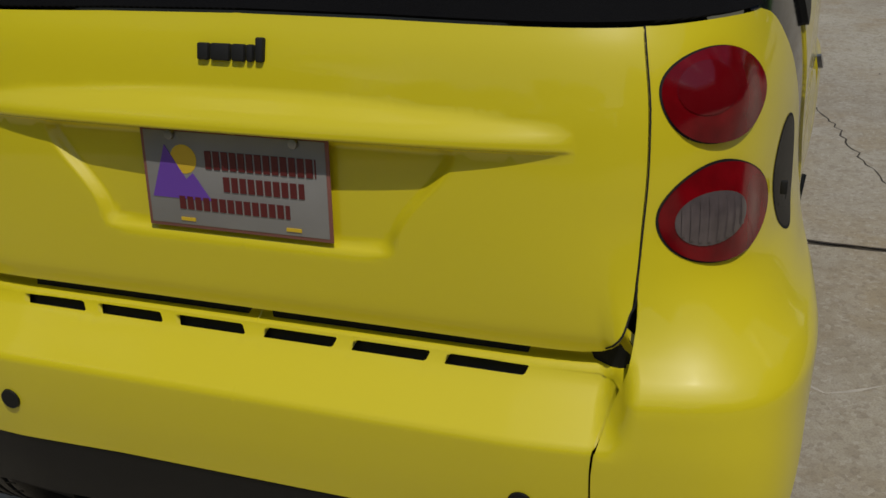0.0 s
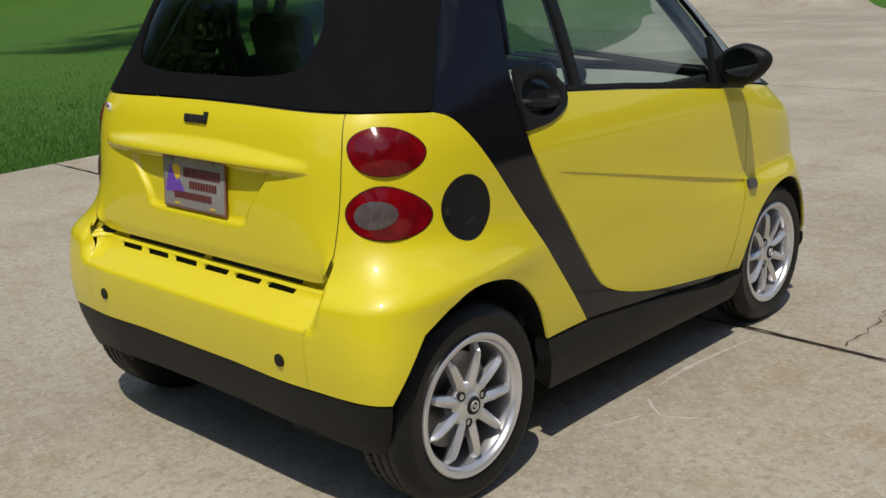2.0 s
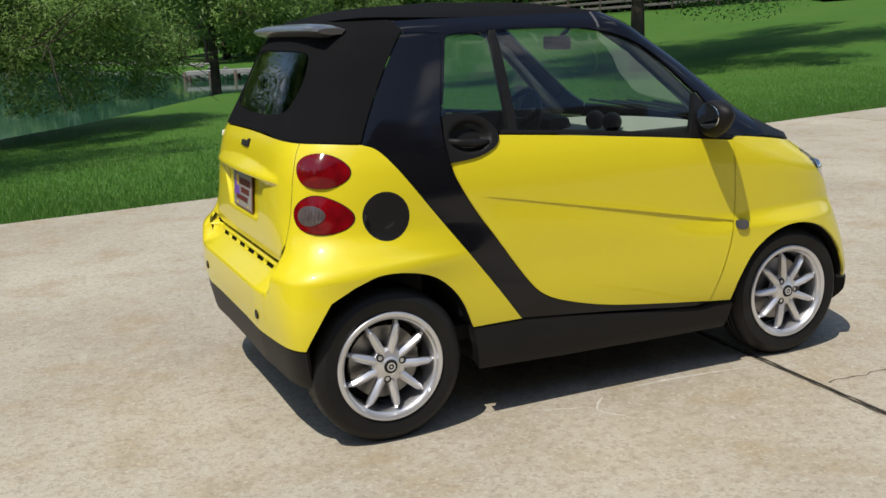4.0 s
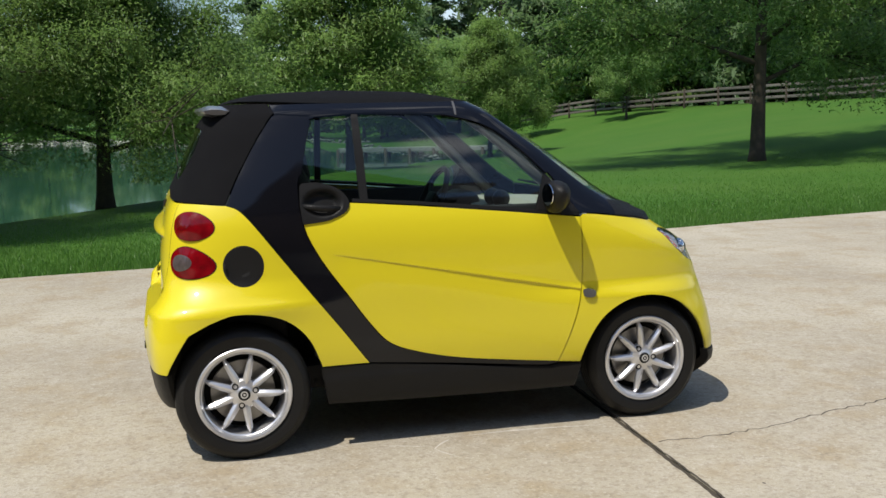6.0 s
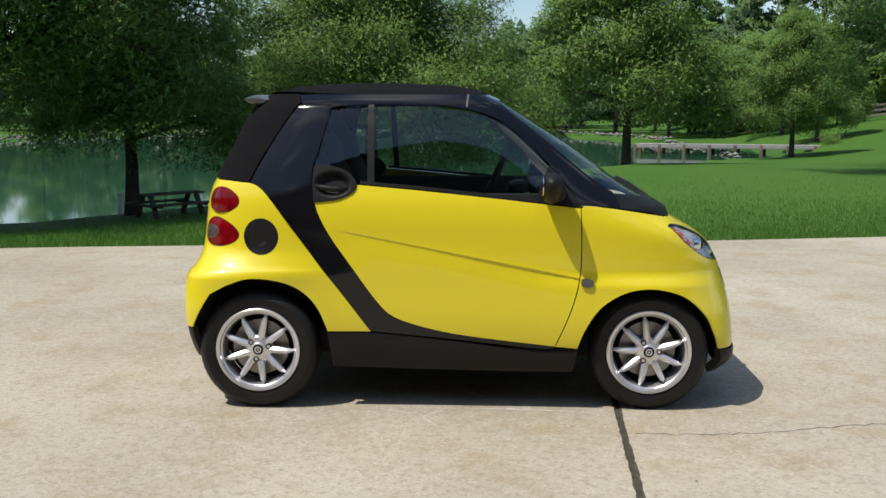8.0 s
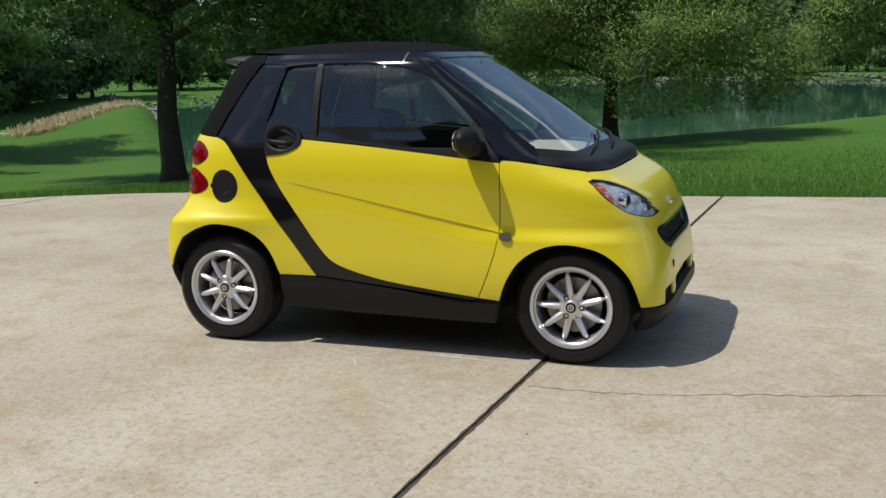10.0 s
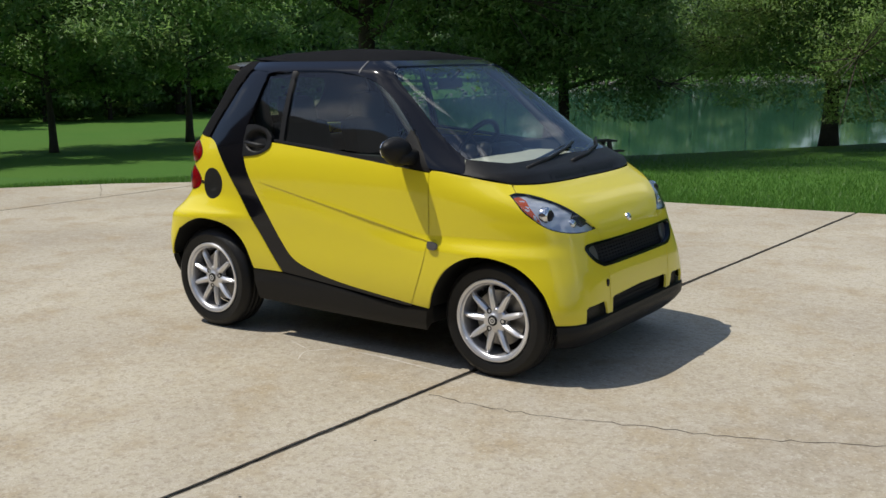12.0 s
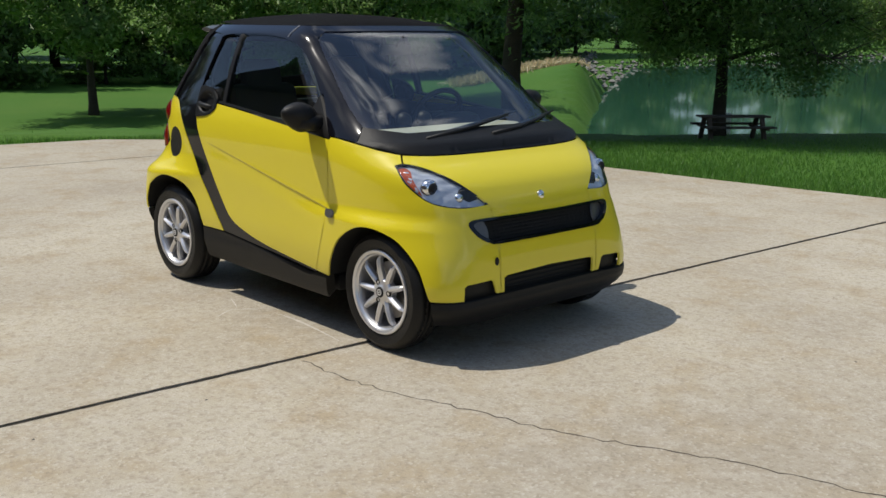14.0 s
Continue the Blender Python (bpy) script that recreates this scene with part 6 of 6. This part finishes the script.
# ---- the drive ----
def concrete():
    m = bpy.data.materials.new("aggregate_concrete")
    m.use_nodes = True
    n, l = m.node_tree.nodes, m.node_tree.links
    b = n["Principled BSDF"]
    b.inputs["Roughness"].default_value = 0.85
    b.inputs["Specular IOR Level"].default_value = 0.25
    where = n.new("ShaderNodeTexCoord").outputs["Object"]

    def tex(kind, scale, detail=3.0):
        t = n.new(kind)
        t.inputs["Scale"].default_value = scale
        if kind == "ShaderNodeTexNoise":
            t.inputs["Detail"].default_value = detail
        l.new(where, t.inputs["Vector"])
        return t

    def ramp_of(src, a, b, lo, hi):
        r = n.new("ShaderNodeMapRange")
        for i, v in enumerate((a, b, lo, hi)):
            r.inputs[1 + i].default_value = v
        l.new(src, r.inputs[0])
        return r.outputs[0]

    def blend(fac, first, second, kind="MIX"):
        x = n.new("ShaderNodeMix")
        x.data_type, x.blend_type = "RGBA", kind
        l.new(fac, x.inputs[0])
        for i, c in ((6, first), (7, second)):
            if isinstance(c, tuple):
                x.inputs[i].default_value = (*c, 1)
            else:
                l.new(c, x.inputs[i])
        return x.outputs[2]

    base = blend(ramp_of(tex("ShaderNodeTexNoise", 0.55, 5.0).outputs[0], 0.35, 0.65, 0, 1), (0.495, 0.452, 0.355), (0.355, 0.312, 0.238))
    base = blend(ramp_of(tex("ShaderNodeTexNoise", 2.6, 6.0).outputs[0], 0.48, 0.68, 0, 0.85), base, (0.36, 0.292, 0.190))
    base = blend(ramp_of(tex("ShaderNodeTexNoise", 9.0, 4.0).outputs[0], 0.45, 0.7, 0, 0.55), base, (0.47, 0.43, 0.36))
    base = blend(ramp_of(tex("ShaderNodeTexNoise", 24.0, 5.0).outputs[0], 0.50, 0.66, 0, 0.42), base, (0.27, 0.222, 0.158))
    stones = tex("ShaderNodeTexVoronoi", 85.0)
    pick = n.new("ShaderNodeSeparateColor")
    l.new(stones.outputs["Color"], pick.inputs[0])
    base = blend(ramp_of(pick.outputs[0], 0.72, 0.95, 0, 0.36), base, (0.20, 0.165, 0.125))
    base = blend(ramp_of(pick.outputs[1], 0.80, 0.95, 0, 0.28), base, (0.60, 0.56, 0.48))
    base = blend(ramp_of(tex("ShaderNodeTexNoise", 190.0, 2.0).outputs[0], 0.45, 0.68, 0, 0.42), base, (0.23, 0.19, 0.145))
    info = n.new("ShaderNodeObjectInfo")
    hv = n.new("ShaderNodeHueSaturation")
    l.new(ramp_of(info.outputs["Random"], 0, 1, 0.95, 1.05), hv.inputs["Value"])
    l.new(base, hv.inputs["Color"])
    l.new(hv.outputs[0], b.inputs["Base Color"])
    k = n.new("ShaderNodeBump")
    k.inputs["Strength"].default_value, k.inputs["Distance"].default_value = 0.3, 0.003
    l.new(stones.outputs["Distance"], k.inputs["Height"])
    l.new(k.outputs[0], b.inputs["Normal"])
    return m


CONCRETE = concrete()
JOINT = shader("joint_filler", (0.045, 0.036, 0.028), 0.95, vary=0.6, scale=20, tint=(0.09, 0.08, 0.05))
CRACK = shader("crack_dirt", (0.075, 0.06, 0.045), 0.95, vary=0.5, scale=12)
pavement = thing("pavement", "weathered exposed-aggregate concrete drive in large slabs", "pavement")
tagged(pavement, kind="structure")
joints_x = [-9.3, -6.36, 0.80, 8.16, 15.5, 22.9, 30.2, 37.6]
joints_y = [-20.0, -12.4, -5.1 - 1.6]


def slab_mesh(x0, x1, y0, y1):
    """One slab with eased edges; its far side follows the drive's edge."""
    g = 0.013
    xs = np.linspace(x0 + g, x1 - g, max(2, int((x1 - x0) / 0.6)))
    rows = []
    for x in xs:
        far = min(y1 - g, slab_edge(x)) if y1 < 90 else slab_edge(x)
        near = y0 + g
        far = max(far, near + 0.05)
        rows.append([(x, near, 0.0), (x, far, 0.0)])
    v, f = [], []
    for a, b in rows:
        v += [(a[0], a[1], -0.12), (a[0], a[1], -0.006), (a[0], a[1] + 0.006, 0.0), (b[0], b[1] - 0.006, 0.0), (b[0], b[1], -0.006), (b[0], b[1], -0.12)]
    for i in range(len(rows) - 1):
        for k in range(5):
            f.append((i * 6 + k, (i + 1) * 6 + k, (i + 1) * 6 + k + 1, i * 6 + k + 1))
    f.append((0, 1, 2, 3, 4, 5))
    m = (len(rows) - 1) * 6
    f.append((m + 5, m + 4, m + 3, m + 2, m + 1, m))
    return v, f


for x0, x1 in zip(joints_x, joints_x[1:]):
    for y0, y1 in zip(joints_y, joints_y[1:] + [99]):
        v, f = slab_mesh(x0, x1, y0, y1)
        finish("slab", v, f, CONCRETE, pavement, smooth=False)
bm = bmesh.new()
for x in joints_x[1:-1]:
    far = slab_edge(x)
    box(bm, x - 0.0142, x + 0.0142, -20, far, -0.1, -0.007)
for y in joints_y[1:]:
    box(bm, -9.25, 37.5, y - 0.0142, y + 0.0142, -0.1, -0.008)
part("joint_strip", bm, JOINT, pavement, "dark dirty joint filler", smooth=False)


def crack_line(name, pts, width, seed, stray=0.014, mat=CRACK, label="thin wandering crack"):
    rnd = random.Random(seed)
    v, f = [], []
    way = rounded([np.array(p) for p in pts], 0.04)
    for i, p in enumerate(way):
        d = way[min(i + 1, len(way) - 1)] - way[max(i - 1, 0)]
        d = d / (np.linalg.norm(d) + 1e-9)
        n = np.array([-d[1], d[0]])
        p = p + n * rnd.uniform(-stray, stray)
        h = width * rnd.uniform(0.3, 1.0)
        v += [(p[0] - n[0] * h, p[1] - n[1] * h, 0.0006), (p[0] + n[0] * h, p[1] + n[1] * h, 0.0006)]
    f = [(2 * i, 2 * i + 2, 2 * i + 3, 2 * i + 1) for i in range(len(way) - 1)]
    finish(name, v, f, mat, pavement, label, smooth=False)


crack_line("crack", [(0.85, -1.06), (1.08, -1.06), (1.28, -1.03), (1.57, -0.95), (1.87, -0.85), (2.11, -0.78), (2.41, -0.65), (2.62, -0.54), (2.95, -0.4), (3.23, -0.32), (3.89, -0.14), (4.78, -0.04), (5.97, 0.34)], 0.0055, 1)
crack_line("crack", [(-6.5, 2.2), (-7.6, 2.9), (-8.6, 3.1)], 0.004, 2)
for side, seed in ((-1, 5), (1, 6)):
    crack_line("joint_edge", [(0.80 + side * 0.013, -6.6), (0.80 + side * 0.013, 0.0), (0.80 + side * 0.013, 5.4)], 0.006, seed, 0.003, CRACK, "broken dirty edge of the joint")
CHIP = shader("pale_scuff", (0.58, 0.53, 0.45), 0.9, vary=0.5, scale=30)


chance = random.Random(12)


def fleck(name, pts, width, mat):
    v, f = [], []
    way = rounded([np.array(p) for p in pts], 0.02)
    for i, p in enumerate(way):
        d = way[min(i + 1, len(way) - 1)] - way[max(i - 1, 0)]
        n = np.array([-d[1], d[0]]) / (np.linalg.norm(d) + 1e-9)
        h = width * math.sin(math.pi * (i + 0.4) / len(way)) * chance.uniform(0.4, 1)
        v += [(*(p - n * h), 0.0005), (*(p + n * h), 0.0005)]
    finish(name, v, [(2 * i, 2 * i + 2, 2 * i + 3, 2 * i + 1) for i in range(len(way) - 1)], mat, pavement, smooth=False)


fleck("scuff", [(-0.03, -0.79), (-0.08, -0.84), (-0.12, -0.9)], 0.01, CHIP)
fleck("scuff", [(-0.12, -0.9), (-0.09, -0.96), (-0.04, -1.03)], 0.007, CHIP)
fleck("scuff", [(-0.33, -0.8), (-0.23, -0.83), (-0.12, -0.87)], 0.006, CHIP)
fleck("scuff", [(0.73, -0.77), (0.51, -0.75), (0.26, -0.74), (0.04, -0.76)], 0.011, CHIP)

rnd = random.Random(77)
SPOT = shader("oil_spot", (0.10, 0.085, 0.07), 0.9, vary=0.5, scale=20)
for k in range(46):
    x, y, r = rnd.uniform(-5, 5.5), rnd.uniform(-4.5, 4.5), rnd.uniform(0.004, 0.012)
    if -1.5 < x < 1.5 and -0.9 < y < 0.9:
        continue
    ring = [(x + r * rnd.uniform(0.6, 1.3) * math.cos(a), y + r * rnd.uniform(0.5, 1.0) * math.sin(a), 0.0006) for a in np.linspace(0, 2 * math.pi, 9, endpoint=False)]
    finish("oil_spot", ring, [tuple(range(9))], SPOT, pavement, smooth=False)
# the drive's branch that climbs to the gate
way = ROAD
v = []
for i, p in enumerate(way):
    d = way[min(i + 1, len(way) - 1)] - way[max(i - 1, 0)]
    side = np.array([-d[1], d[0]]) / (np.linalg.norm(d) + 1e-9)
    half = 2.1 + 0.7 * smooth(20, 8, p[1])
    for k in np.linspace(half, -half, 7):
        x, y = p + side * k
        v.append((x, y, max(0.004, ground_level(x, y) + 0.035)))
road = finish("road", v, [(7 * i + j, 7 * i + 7 + j, 7 * i + 8 + j, 7 * i + 1 + j) for i in range(len(way) - 1) for j in range(6)], CONCRETE)
tagged(road, "pale concrete drive climbing to the gate", "road", kind="structure")
pavement.rotation_euler = (0, 0, TURN)
pavement.location = (*SHIFT, 0)
